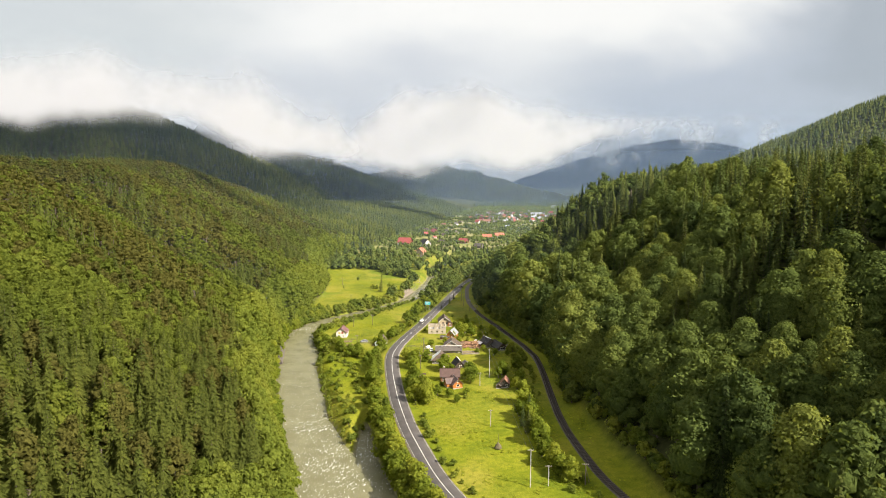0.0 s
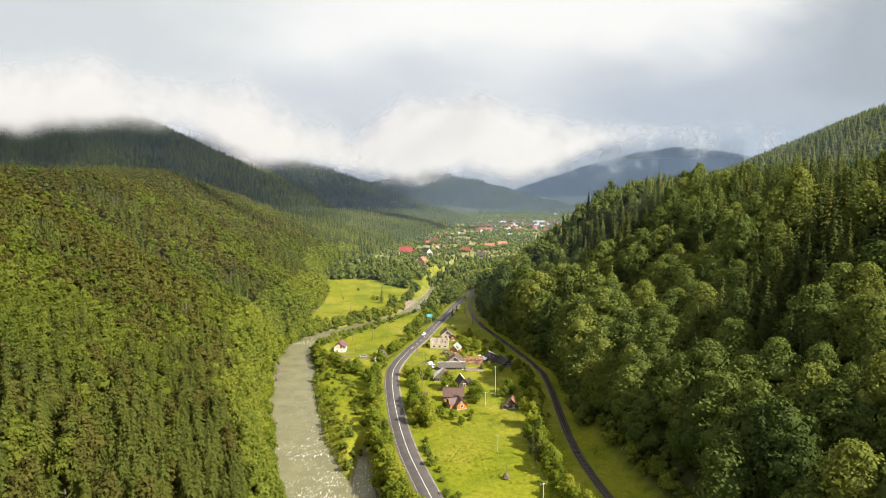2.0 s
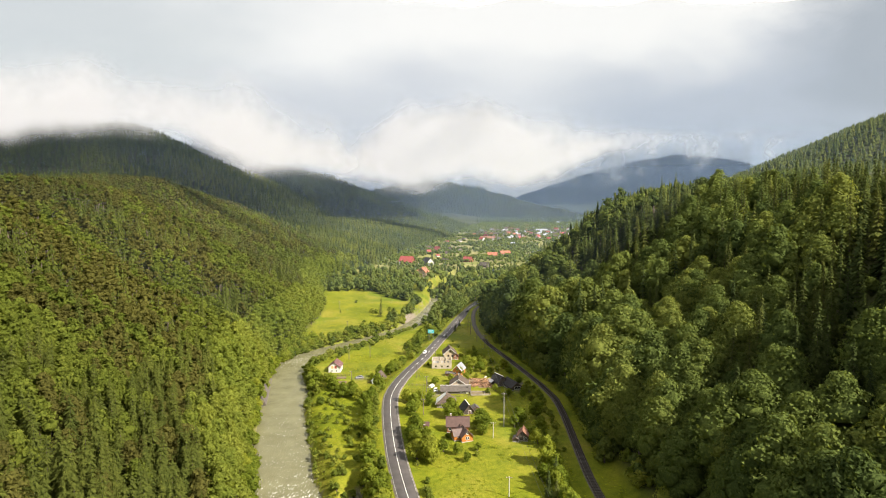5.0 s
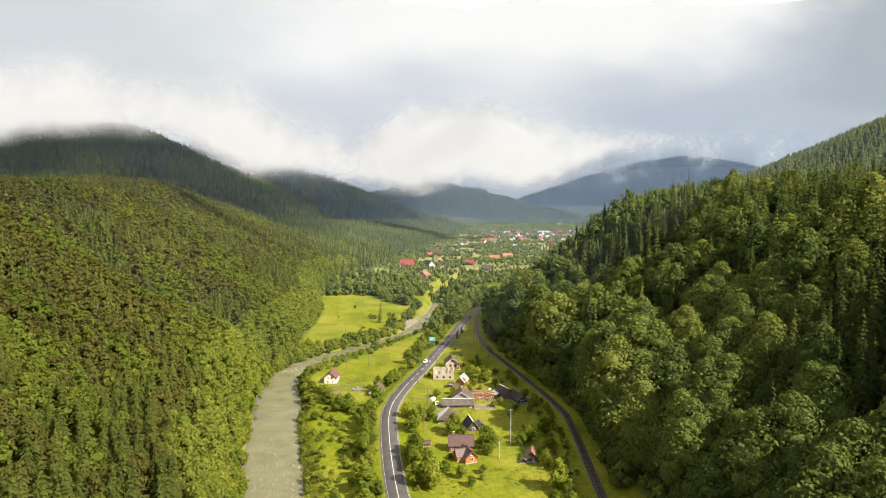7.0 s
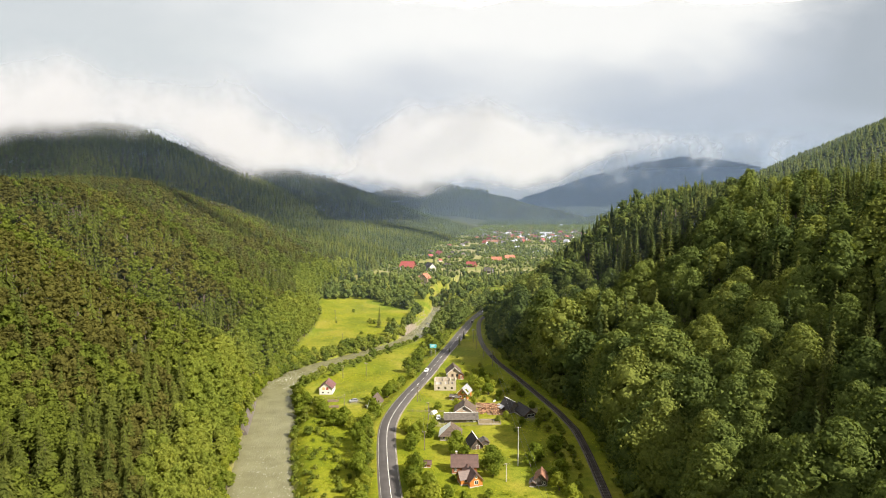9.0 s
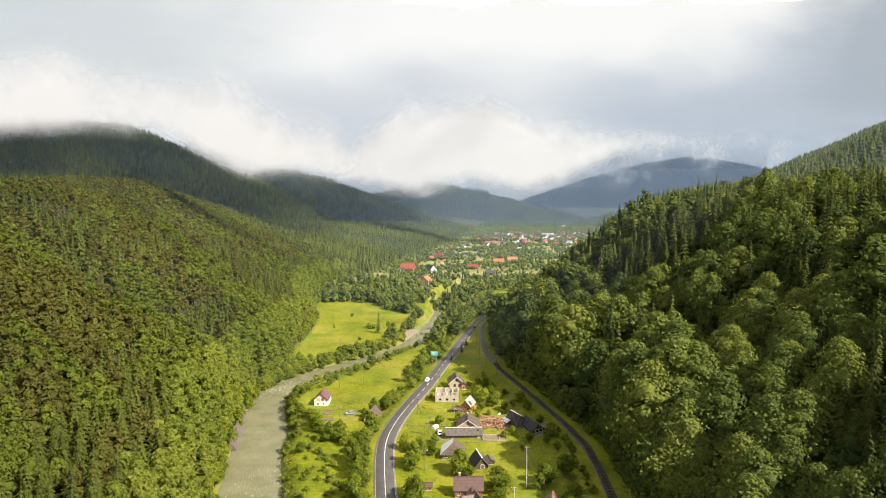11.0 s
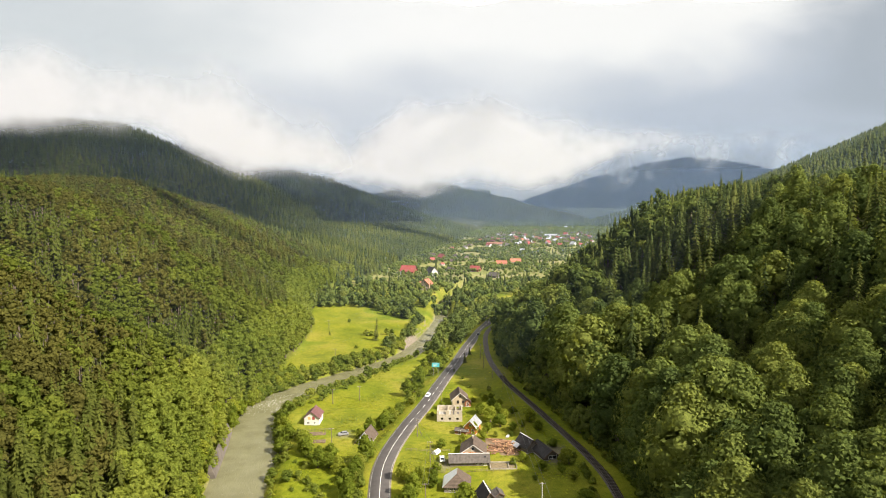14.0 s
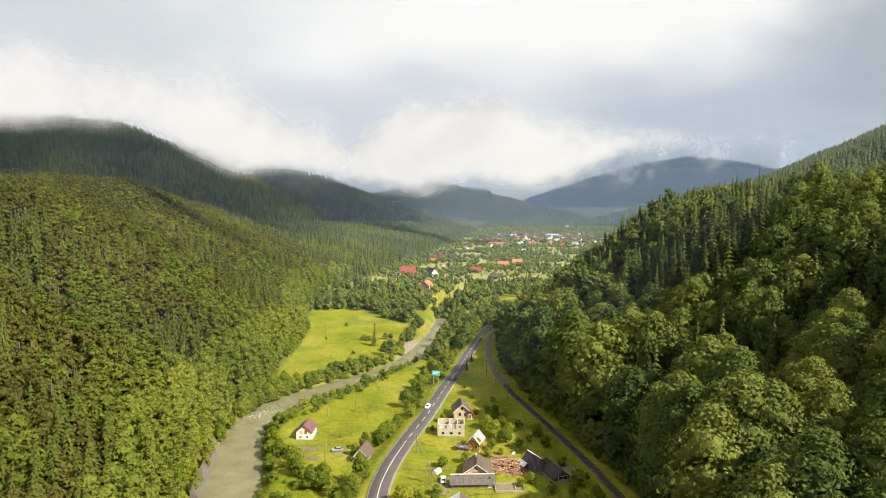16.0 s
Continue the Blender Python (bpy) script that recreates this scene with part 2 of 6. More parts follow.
def from_line(x, y, pts):
    """Distance to a line of (x, y, half width) less the half width there."""
    best = np.full(np.shape(x), 1e9)
    for (x0, y0, w0), (x1, y1, w1) in zip(pts, pts[1:]):
        dx, dy = x1 - x0, y1 - y0
        t = np.clip(((x - x0) * dx + (y - y0) * dy) / (dx * dx + dy * dy), 0, 1)
        best = np.minimum(best, np.hypot(x - x0 - t * dx, y - y0 - t * dy) - (w0 + t * (w1 - w0)))
    return best


def ease(v, a, b):
    t = np.clip((v - a) / (b - a), 0, 1)
    return t * t * (3 - 2 * t)


def climb_left(d, y):
    top = np.interp(y, [0, 560, 670, 780, 880, 1000, 1400, 1800], [100, 100, 106, 80, 58, 46, 35, 28])
    h = 0.57 * np.minimum(d, 150) + 14 * (1 - np.exp(-np.maximum(d - 150, 0) / 30.0))
    return h * top / 100 - 0.1 * np.maximum(d - 235, 0)


def climb_right(d, y):
    h = 0.75 * np.minimum(d, 95)
    fall = np.interp(y, [0, 430, 620], [0.22, 0.2, -0.12])
    near = h + 20 * (1 - np.exp(-np.maximum(d - 95, 0) / 30.0)) - fall * np.maximum(d - 165, 0)
    beyond = (h + 0.42 * np.clip(d - 95, 0, 420)) * (1 - 0.75 * ease(y, 1350, 1800))
    return near + (np.maximum(beyond, 0) - near) * ease(y, 850, 1020)


def height(x, y):
    """The ground's height. Everything stands on it."""
    x, y = np.asarray(x, float), np.asarray(y, float)
    across = np.array(FLOOR_ACROSS)
    along = np.array(FLOOR_ALONG)
    far = ease(y, 560, 760)
    z = np.interp(x - road_x(y), across[:, 0], across[:, 1]) * (1 - far) + np.interp(y, along[:, 0], along[:, 1])
    off_road = ease(np.abs(x - road_x(y)), 5.5, 11) * ease(np.abs(x - rail_x(y)), 4, 9)
    z = z + 0.22 * wobble(x, y, 7) * off_road + 0.12 * wobble(x, y, 2.6, 1) * off_road
    rail = 1 - ease(np.abs(x - rail_x(y)), 2.2, 6.0)
    z = np.where(y < 640, z + rail * (1.0 - np.clip(z, -2, 1.0)), z)
    dl, dr = np.maximum(toe_l(y) - x, 0), np.maximum(x - toe_r(y), 0)
    left = climb_left(dl, y) + 2.0 * wobble(x, y, 30) * ease(dl, 20, 80)
    right = np.maximum(climb_right(dr, y), -20) + 2.5 * wobble(x, y, 34, 2) * ease(dr, 15, 70)
    z = z + np.maximum(left, 0) + right
    for cx, cy, a, b, h, k in HILLS:
        r = np.hypot((x - cx) / a, (y - cy) / b)
        z = np.maximum(z, h * (1 - np.minimum(r, 1.4) ** k) + 9 * wobble(x, y, 95, cx) + 4 * wobble(x, y, 40, cy) - 6)
    d = np.minimum(from_line(x, y, RIVER), from_line(x, y, CREEK))
    bed = WATER - 0.9 - 0.5 * np.clip(-d, 0, 3)
    cut = 1 - ease(d, -1.0, 7.0)
    return np.where(y < 780, z * (1 - cut) + np.minimum(bed, z) * cut, z)


def ground_at(x, y):
    return float(height(np.array([x]), np.array([y]))[0])


def mesh_from(name, verts, faces, mats=(), idx=None, smooth=False, tint=None):
    """A mesh from arrays: verts n x 3, faces m x 3 or m x 4."""
    me = bpy.data.meshes.new(name)
    verts, faces = np.asarray(verts, np.float32), np.asarray(faces, np.int32)
    k = faces.shape[1]
    me.vertices.add(len(verts))
    me.vertices.foreach_set("co", verts.ravel())
    me.loops.add(faces.size)
    me.loops.foreach_set("vertex_index", faces.ravel())
    me.polygons.add(len(faces))
    me.polygons.foreach_set("loop_start", np.arange(0, faces.size, k, dtype=np.int32))
    me.polygons.foreach_set("loop_total", np.full(len(faces), k, np.int32))
    me.polygons.foreach_set("use_smooth", np.full(len(faces), smooth))
    for m in mats:
        me.materials.append(m)
    if idx is not None:
        me.polygons.foreach_set("material_index", np.asarray(idx, np.int32))
    if tint is not None:
        a = me.attributes.new("tint", "FLOAT", "POINT")
        a.data.foreach_set("value", np.asarray(tint, np.float32))
    me.update(calc_edges=True)
    return me


def spaced(*runs):
    """Grid lines: runs of (start, stop, step)."""
    return np.unique(np.concatenate([np.arange(a, b, s) for a, b, s in runs]))


def ground_material():
    m, nt, b = material("meadow_ground")
    w = nt.nodes.new("ShaderNodeAttribute")
    w.attribute_name = "wood"
    g = nt.nodes.new("ShaderNodeAttribute")
    g.attribute_name = "gravel"
    n1, n2, n3 = noise_node(nt, 0.045, 5), noise_node(nt, 0.5, 5), noise_node(nt, 3.0, 4)
    grass = ramp_node(nt, n1.outputs[0], [(0.3, (0.092, 0.118, 0.007)), (0.5, (0.15, 0.166, 0.009)), (0.68, (0.196, 0.192, 0.016))])
    tuft = ramp_node(nt, n2.outputs[0], [(0.3, (0.7, 0.78, 0.65)), (0.52, (1, 1, 1)), (0.75, (1.2, 1.15, 1.15))])
    n4 = noise_node(nt, 0.011, 3)
    strip = ramp_node(nt, n4.outputs[0], [(0.45, (1, 1, 1)), (0.56, (1.15, 1.05, 1.9)), (0.62, (0.85, 0.95, 1.3))])
    grass1 = mix_node(nt, 1.0, grass.outputs[0], strip.outputs[0], "MULTIPLY")
    grass2 = mix_node(nt, 1.0, grass1, tuft.outputs[0], "MULTIPLY")
    fine = ramp_node(nt, n3.outputs[0], [(0.3, (0.7, 0.72, 0.7)), (0.7, (1.2, 1.2, 1.15))])
    grass3 = mix_node(nt, 1.0, grass2, fine.outputs[0], "MULTIPLY")
    litter = ramp_node(nt, n2.outputs[0], [(0.3, (0.03, 0.035, 0.012)), (0.7, (0.06, 0.065, 0.02))])
    stone = ramp_node(nt, n3.outputs[0], [(0.3, (0.1, 0.08, 0.06)), (0.5, (0.18, 0.15, 0.115)), (0.72, (0.28, 0.25, 0.21))])
    h = nt.nodes.new("ShaderNodeAttribute")
    h.attribute_name = "hay"
    n6 = noise_node(nt, 0.016, 3)
    crops = ramp_node(nt, n6.outputs[0], [(0.34, (0.13, 0.15, 0.045)), (0.46, (0.2, 0.2, 0.07)), (0.54, (0.3, 0.26, 0.13)), (0.66, (0.17, 0.19, 0.06))])
    grass3 = mix_node(nt, h.outputs["Fac"], grass3, crops.outputs[0])
    c = mix_node(nt, w.outputs["Fac"], grass3, litter.outputs[0])
    c = mix_node(nt, g.outputs["Fac"], c, stone.outputs[0])
    nt.links.new(c, b.inputs["Base Color"])
    b.inputs["Roughness"].default_value = 0.95
    b.inputs["Specular IOR Level"].default_value = 0.1
    bump(nt, b, n3.outputs[0], 0.8, 0.15)
    return m


GROUND_MAT = ground_material()


def build_ground():
    xs = spaced((-4600, -1400, 160), (-1400, -400, 34), (-400, -130, 9), (-130, 80, 2), (80, 260, 6), (260, 800, 26), (800, 4700, 130))
    ys = spaced((-400, -140, 40), (-140, 150, 8), (150, 640, 2.5), (640, 900, 8), (900, 2600, 26), (2600, 5300, 75))
    gx, gy = np.meshgrid(xs, ys)
    z = height(gx, gy)
    nx, ny = len(xs), len(ys)
    i = np.arange(nx * ny).reshape(ny, nx)
    faces = np.stack([i[:-1, :-1], i[:-1, 1:], i[1:, 1:], i[1:, :-1]], -1).reshape(-1, 4)
    me = mesh_from("ground", np.stack([gx, gy, z], -1).reshape(-1, 3), faces, (GROUND_MAT,), smooth=True)
    d = np.minimum(from_line(gx, gy, RIVER), from_line(gx, gy, CREEK))
    dl, dr = toe_l(gy) - gx, gx - toe_r(gy)
    hill = np.zeros_like(gx)
    for cx, cy, a, b, h, k in HILLS:
        hill = np.maximum(hill, 1 - ease(np.hypot((gx - cx) / a, (gy - cy) / b), 0.9, 1.0))
    wood = np.maximum(np.maximum(np.maximum(ease(dl, -1, 6), ease(dr, -1, 6)), hill), ease(gy, 2150, 2500))
    bar = (1 - ease(np.hypot((gx + 30) / 9, (gy - 512) / 42), 0.7, 1.1)) * (d < 12)
    yard = (1 - ease(np.hypot((gx - 32.5) / 6, (gy - 319) / 10), 0.6, 1.05)) * 0.75
    yard = np.maximum(yard, (1 - ease(np.hypot((gx + 47) / 4, (gy - 349) / 5), 0.3, 1.1)) * 0.6)
    yard = np.maximum(yard, (1 - ease(np.hypot((gx + 6) / 3, (gy - 312) / 7), 0.4, 1.1)) * 0.7)
    hay = 0.7 * ease(gy, 660, 860) * (1 - wood)
    gravel = np.maximum((1 - ease(d, 0.1, 1.5)) * (gy < 780), bar)
    for name, v in (("wood", wood), ("gravel", np.maximum(gravel, yard)), ("hay", hay)):
        a = me.attributes.new(name, "FLOAT", "POINT")
        a.data.foreach_set("value", v.ravel().astype(np.float32))
    return tagged(new("ground", me), "valley floor of yellow-green meadow rising into wooded hillsides", "ground", kind="structure")


build_ground()


# ---- river, road, railway ----
def along(points, step=4.0):
    """The line resampled: places, directions to the right of travel."""
    p = np.array(points, float)
    t = np.r_[0, np.cumsum(np.hypot(np.diff(p[:, 0]), np.diff(p[:, 1])))]
    s = np.arange(0, t[-1], step)
    q = np.stack([np.interp(s, t, p[:, k]) for k in range(p.shape[1])], -1)
    for _ in range(6):
        q[1:-1] = (q[:-2] + 2 * q[1:-1] + q[2:]) / 4
    d = np.gradient(q[:, :2], axis=0)
    d /= np.linalg.norm(d, axis=1)[:, None]
    return q, np.stack([d[:, 1], -d[:, 0]], -1), s


def ribbon(name, points, offsets, mats, idx=None, lift=0.05, level=None, step=4.0, widths=False):
    """A strip along a line: a cross-section of (side, height) pairs laid on the ground or at one level."""
    q, r, s = along(points, step)
    rows = []
    for o, h in offsets:
        w = o * q[:, 2] if widths else np.full(len(q), o)
        x, y = q[:, 0] + r[:, 0] * w, q[:, 1] + r[:, 1] * w
        z = np.full(len(q), level) if level is not None else height(q[:, 0], q[:, 1]) + lift
        rows.append(np.stack([x, y, z + h], -1))
    v = np.stack(rows, 1)
    n, k = v.shape[:2]
    i = np.arange(n * k).reshape(n, k)
    f = np.stack([i[:-1, :-1], i[:-1, 1:], i[1:, 1:], i[1:, :-1]], -1)
    ids = None if idx is None else np.tile(np.array(idx), (n - 1, 1)).ravel()
    return mesh_from(name, v.reshape(-1, 3), f.reshape(-1, 4), mats, ids, smooth=True)


def water_material():
    m, nt, b = material("river_water")
    n1, n2 = noise_node(nt, 0.12, 4), noise_node(nt, 1.5, 6, 0.7)
    mp = nt.nodes.new("ShaderNodeMapping")
    mp.inputs["Rotation"].default_value, mp.inputs["Scale"].default_value = (0, 0, -0.3), (1.0, 0.32, 1)
    nt.links.new(n2.inputs["Vector"].links[0].from_socket, mp.inputs[0])
    nt.links.new(mp.outputs[0], n2.inputs["Vector"])
    murk = ramp_node(nt, n1.outputs[0], [(0.3, (0.12, 0.115, 0.06)), (0.7, (0.17, 0.16, 0.09))])
    at = nt.nodes.new("ShaderNodeAttribute")
    at.attribute_name = "rapid"
    th = nt.nodes.new("ShaderNodeMath")
    th.operation, th.inputs[1].default_value = "MULTIPLY_ADD", 0.125
    n5 = noise_node(nt, 0.09, 3)
    run = ramp_node(nt, n5.outputs[0], [(0.36, (0.25,) * 3), (0.66, (1.0,) * 3)])
    k5 = nt.nodes.new("ShaderNodeMath")
    k5.operation = "MULTIPLY"
    nt.links.new(at.outputs["Fac"], k5.inputs[0])
    nt.links.new(run.outputs[0], k5.inputs[1])
    nt.links.new(k5.outputs[0], th.inputs[0])
    nt.links.new(n2.outputs[0], th.inputs[2])
    foam = ramp_node(nt, th.outputs[0], [(0.665, (0, 0, 0)), (0.75, (1, 1, 1))])
    c = mix_node(nt, foam.outputs[0], murk.outputs[0], (0.62, 0.61, 0.56))
    nt.links.new(c, b.inputs["Base Color"])
    ro = ramp_node(nt, foam.outputs[0], [(0, (0.27,) * 3), (1, (0.85,) * 3)])
    nt.links.new(ro.outputs[0], b.inputs["Roughness"])
    b.inputs["IOR"].default_value = 1.33
    b.inputs["Specular IOR Level"].default_value = 0.3
    bump(nt, b, n2.outputs[0], 0.55, 0.35)
    return m


WATER_MAT = water_material()


def build_water(name, pts, label):
    cols = np.linspace(-1.15, 1.15, 13)
    me = ribbon(name, pts, [(c, 0) for c in cols], (WATER_MAT,), level=WATER, step=2.0, widths=True)
    co = np.empty(len(me.vertices) * 3, np.float32)
    me.vertices.foreach_get("co", co)
    co = co.reshape(-1, 3)
    fast = np.maximum(1 - ease(co[:, 1], 215, 345), 1 - ease(np.hypot(co[:, 0] + 97, co[:, 1] - 404), 14, 30))
    fast = np.maximum(fast, 0.9 * (1 - ease(np.hypot(co[:, 0] + 24, co[:, 1] - 535), 12, 40)))
    co[:, 2] += fast * 0.16 * wobble(co[:, 0], co[:, 1], 1.4)
    me.vertices.foreach_set("co", co.ravel())
    a = me.attributes.new("rapid", "FLOAT", "POINT")
    a.data.foreach_set("value", fast.astype(np.float32))
    return tagged(new(name, me), label, "river", kind="structure")


build_water("water", RIVER, "shallow murky grey-green river with white rapids")
build_water("water", CREEK, "still side channel of the river beside a grassy spit")


def asphalt_material():
    m, nt, b = material("asphalt")
    n1, n2 = noise_node(nt, 0.25, 4), noise_node(nt, 6.0, 4)
    r = ramp_node(nt, n1.outputs[0], [(0.3, (0.05, 0.043, 0.041)), (0.55, (0.066, 0.058, 0.055)), (0.75, (0.085, 0.076, 0.072))])
    c = mix_node(nt, 0.35, r.outputs[0], n2.outputs[0], "OVERLAY")
    nt.links.new(c, b.inputs["Base Color"])
    b.inputs["Roughness"].default_value = 0.75
    bump(nt, b, n2.outputs[0], 0.3, 0.02)
    return m


ASPHALT = asphalt_material()
VERGE = plain("gravel_verge", (0.24, 0.2, 0.15), 0.95, 0.35, 0.7)
EDGE_PAINT = plain("worn_road_paint", (0.36, 0.34, 0.3), 0.7, 0.3, 0.5)
LINE_PAINT = plain("road_paint", (0.78, 0.77, 0.72), 0.6, 0.1, 0.8)
BALLAST = plain("ballast", (0.095, 0.08, 0.066), 0.95, 0.45, 0.8, bumps=0.9)
RAIL_STEEL = plain("rail_steel", (0.12, 0.09, 0.075), 0.45, 0.2, 2.0, 0.7)
SLEEPER_WOOD = plain("sleeper", (0.06, 0.051, 0.043), 0.9, 0.3, 2.0)

tagged(new("road", ribbon("road", ROAD, [(-4.1, -0.5), (-3.35, 0.0), (-3.3, 0.05), (0, 0.11), (3.3, 0.05), (3.35, 0.0), (4.1, -0.5)], (ASPHALT, VERGE),
       [1, 1, 0, 0, 1, 1], 0.12)), "two-lane country road of worn grey asphalt with gravel verges", "road", kind="structure")
tagged(new("edge_line", ribbon("edge_line", ROAD, [(-3.12, 0.078), (-3.0, 0.08)], (EDGE_PAINT,), None, 0.12)), "thin white painted line along the road's edge", "road marking", kind="structure")
tagged(new("edge_line", ribbon("edge_line", ROAD, [(3.0, 0.08), (3.12, 0.078)], (EDGE_PAINT,), None, 0.12)), "thin white painted line along the road's edge", "road marking", kind="structure")
solid_part = [p for p in ROAD if p[1] <= 349]
tagged(new("centre_line", ribbon("centre_line", solid_part, [(-0.07, 0.125), (0.07, 0.125)], (LINE_PAINT,), None, 0.12)), "solid white painted centre line on asphalt", "road marking", kind="structure")


def build_dashes():
    q, r, s = along(ROAD, 1.0)
    start = int(np.argmax(q[:, 1] > 352))
    made = None
    for k in range(start, len(q) - 6, 9):
        if q[k, 1] > 600:
            break
        a, b = q[k], q[k + 4]
        bm = bmesh.new()
        za, zb = ground_at(*a[:2]) + 0.25, ground_at(*b[:2]) + 0.25
        vs = [bm.verts.new((p[0] + r[k, 0] * o, p[1] + r[k, 1] * o, z)) for p, z, o in ((a, za, -0.09), (a, za, 0.09), (b, zb, 0.09), (b, zb, -0.09))]
        bm.faces.new(vs)
        me = bpy.data.meshes.new("lane_dash")
        bm.to_mesh(me)
        bm.free()
        me.materials.append(LINE_PAINT)
        made = tagged(new("lane_dash", me), "white painted dash on the road's centre", "road marking", kind="structure")


build_dashes()

tagged(new("railway_bed", ribbon("railway_bed", RAIL, [(-1.95, -0.6), (-1.35, 0.12), (1.35, 0.12), (1.95, -0.6)], (BALLAST,), None, 0.15)), "dark stone ballast bed of a single railway track", "railway", kind="structure")


# ---- trees ----
RNG = np.random.default_rng(7)


def unit(v):
    return v / np.maximum(np.linalg.norm(v, axis=-1, keepdims=True), 1e-9)


def sprays(rng, centre, radii, n, size, spread=0.32, low=-0.35, droop=0.3):
    """Pointed leaf sprays set over a lobe of the crown, facing outwards."""
    u = unit(rng.normal(size=(n, 3)))
    u[:, 2] = np.where(u[:, 2] < low, -u[:, 2], u[:, 2])
    p = centre + u * radii * rng.uniform(0.72, 1.1, (n, 1))
    nrm = unit(u / radii + rng.normal(size=(n, 3)) * spread / np.mean(radii))
    a = unit(np.cross(nrm, rng.normal(size=(n, 3)))) + np.array([0, 0, -droop])
    a = unit(a - nrm * np.sum(a * nrm, 1, keepdims=True))
    b = np.cross(nrm, a)
    L = size * rng.uniform(0.7, 1.35, (n, 1))
    w = L * rng.uniform(0.75, 1.15, (n, 1))
    v = np.stack([p - a * L * 0.45 + b * w * 0.5, p - a * L * 0.35 - b * w * 0.5, p + a * L * 0.65 - nrm * L * 0.12], 1).reshape(-1, 3)
    f = np.arange(n * 3).reshape(-1, 3)
    return v, f


def blob(rng, centre, radii, rough=0.15, detail=1):
    bm = bmesh.new()
    bmesh.ops.create_icosphere(bm, subdivisions=detail, radius=1)
    v = np.array([x.co for x in bm.verts])
    f = np.array([[x.index for x in p.verts] for p in bm.faces])
    bm.free()
    return centre + v * radii * (1 + rng.normal(size=(len(v), 1)) * rough), f


def tube(a, b, ra, rb, sides=6):
    a, b = np.array(a, float), np.array(b, float)
    d = unit(b - a)
    e = unit(np.cross(d, [0.3, 0.9, 0.1]))
    g = np.cross(d, e)
    t = np.linspace(0, 2 * math.pi, sides, endpoint=False)
    ring = np.cos(t)[:, None] * e + np.sin(t)[:, None] * g
    v = np.concatenate([a + ring * ra, b + ring * rb])
    i = np.arange(sides)
    j = (i + 1) % sides
    return v, np.concatenate([np.stack([i, j, j + sides], 1), np.stack([i, j + sides, i + sides], 1)])


def gather(pieces):
    """Joins (verts, faces, material) pieces."""
    vs, fs, ms, at = [], [], [], 0
    for v, f, m in pieces:
        vs.append(v)
        fs.append(f + at)
        ms.append(np.full(len(f), m))
        at += len(v)
    return np.concatenate(vs), np.concatenate(fs), np.concatenate(ms)


def leafy(seed, tall, wide, lobes, cards, size, base=0.28, slim=1.0, limbs=5, core=1):
    """A broadleaf tree: tapered trunk, limbs to the lobes, sprays of leaves over each lobe."""
    rng = np.random.default_rng(seed)
    out, bark = [], []
    bark.append((*tube((0, 0, -0.8), (0.1, 0.05, tall * 0.55), wide * 0.045 + 0.08, wide * 0.02), 1))
    tops = []
    for k in range(lobes):
        f = (k + 0.5) / lobes
        h = tall * (base + (0.93 - base) * f)
        girth = wide * 0.5 * math.sin(math.pi * (0.2 + 0.72 * f) ** slim) ** 0.8
        ang = k * 2.4 + rng.uniform(-0.5, 0.5)
        off = girth * rng.uniform(0.3, 0.66) * (1 - f ** 4)
        c = np.array([math.cos(ang) * off, math.sin(ang) * off, h])
        r = girth * rng.uniform(0.56, 0.78) + wide * 0.05
        rad = np.array([r, r, r * rng.uniform(0.7, 0.95)])
        tops.append((c, rad))
        out.append((*sprays(rng, c, rad, cards // lobes, size), 0))
        if core:
            out.append((*blob(rng, c, rad * 0.64, 0.24, core), 0))
    for c, rad in tops[:limbs]:
        bark.append((*tube((0.05, 0.02, max(0.15, c[2] / tall - 0.25) * tall), c, wide * 0.018 + 0.03, 0.03, 4), 1))
    return gather(out), gather(bark)


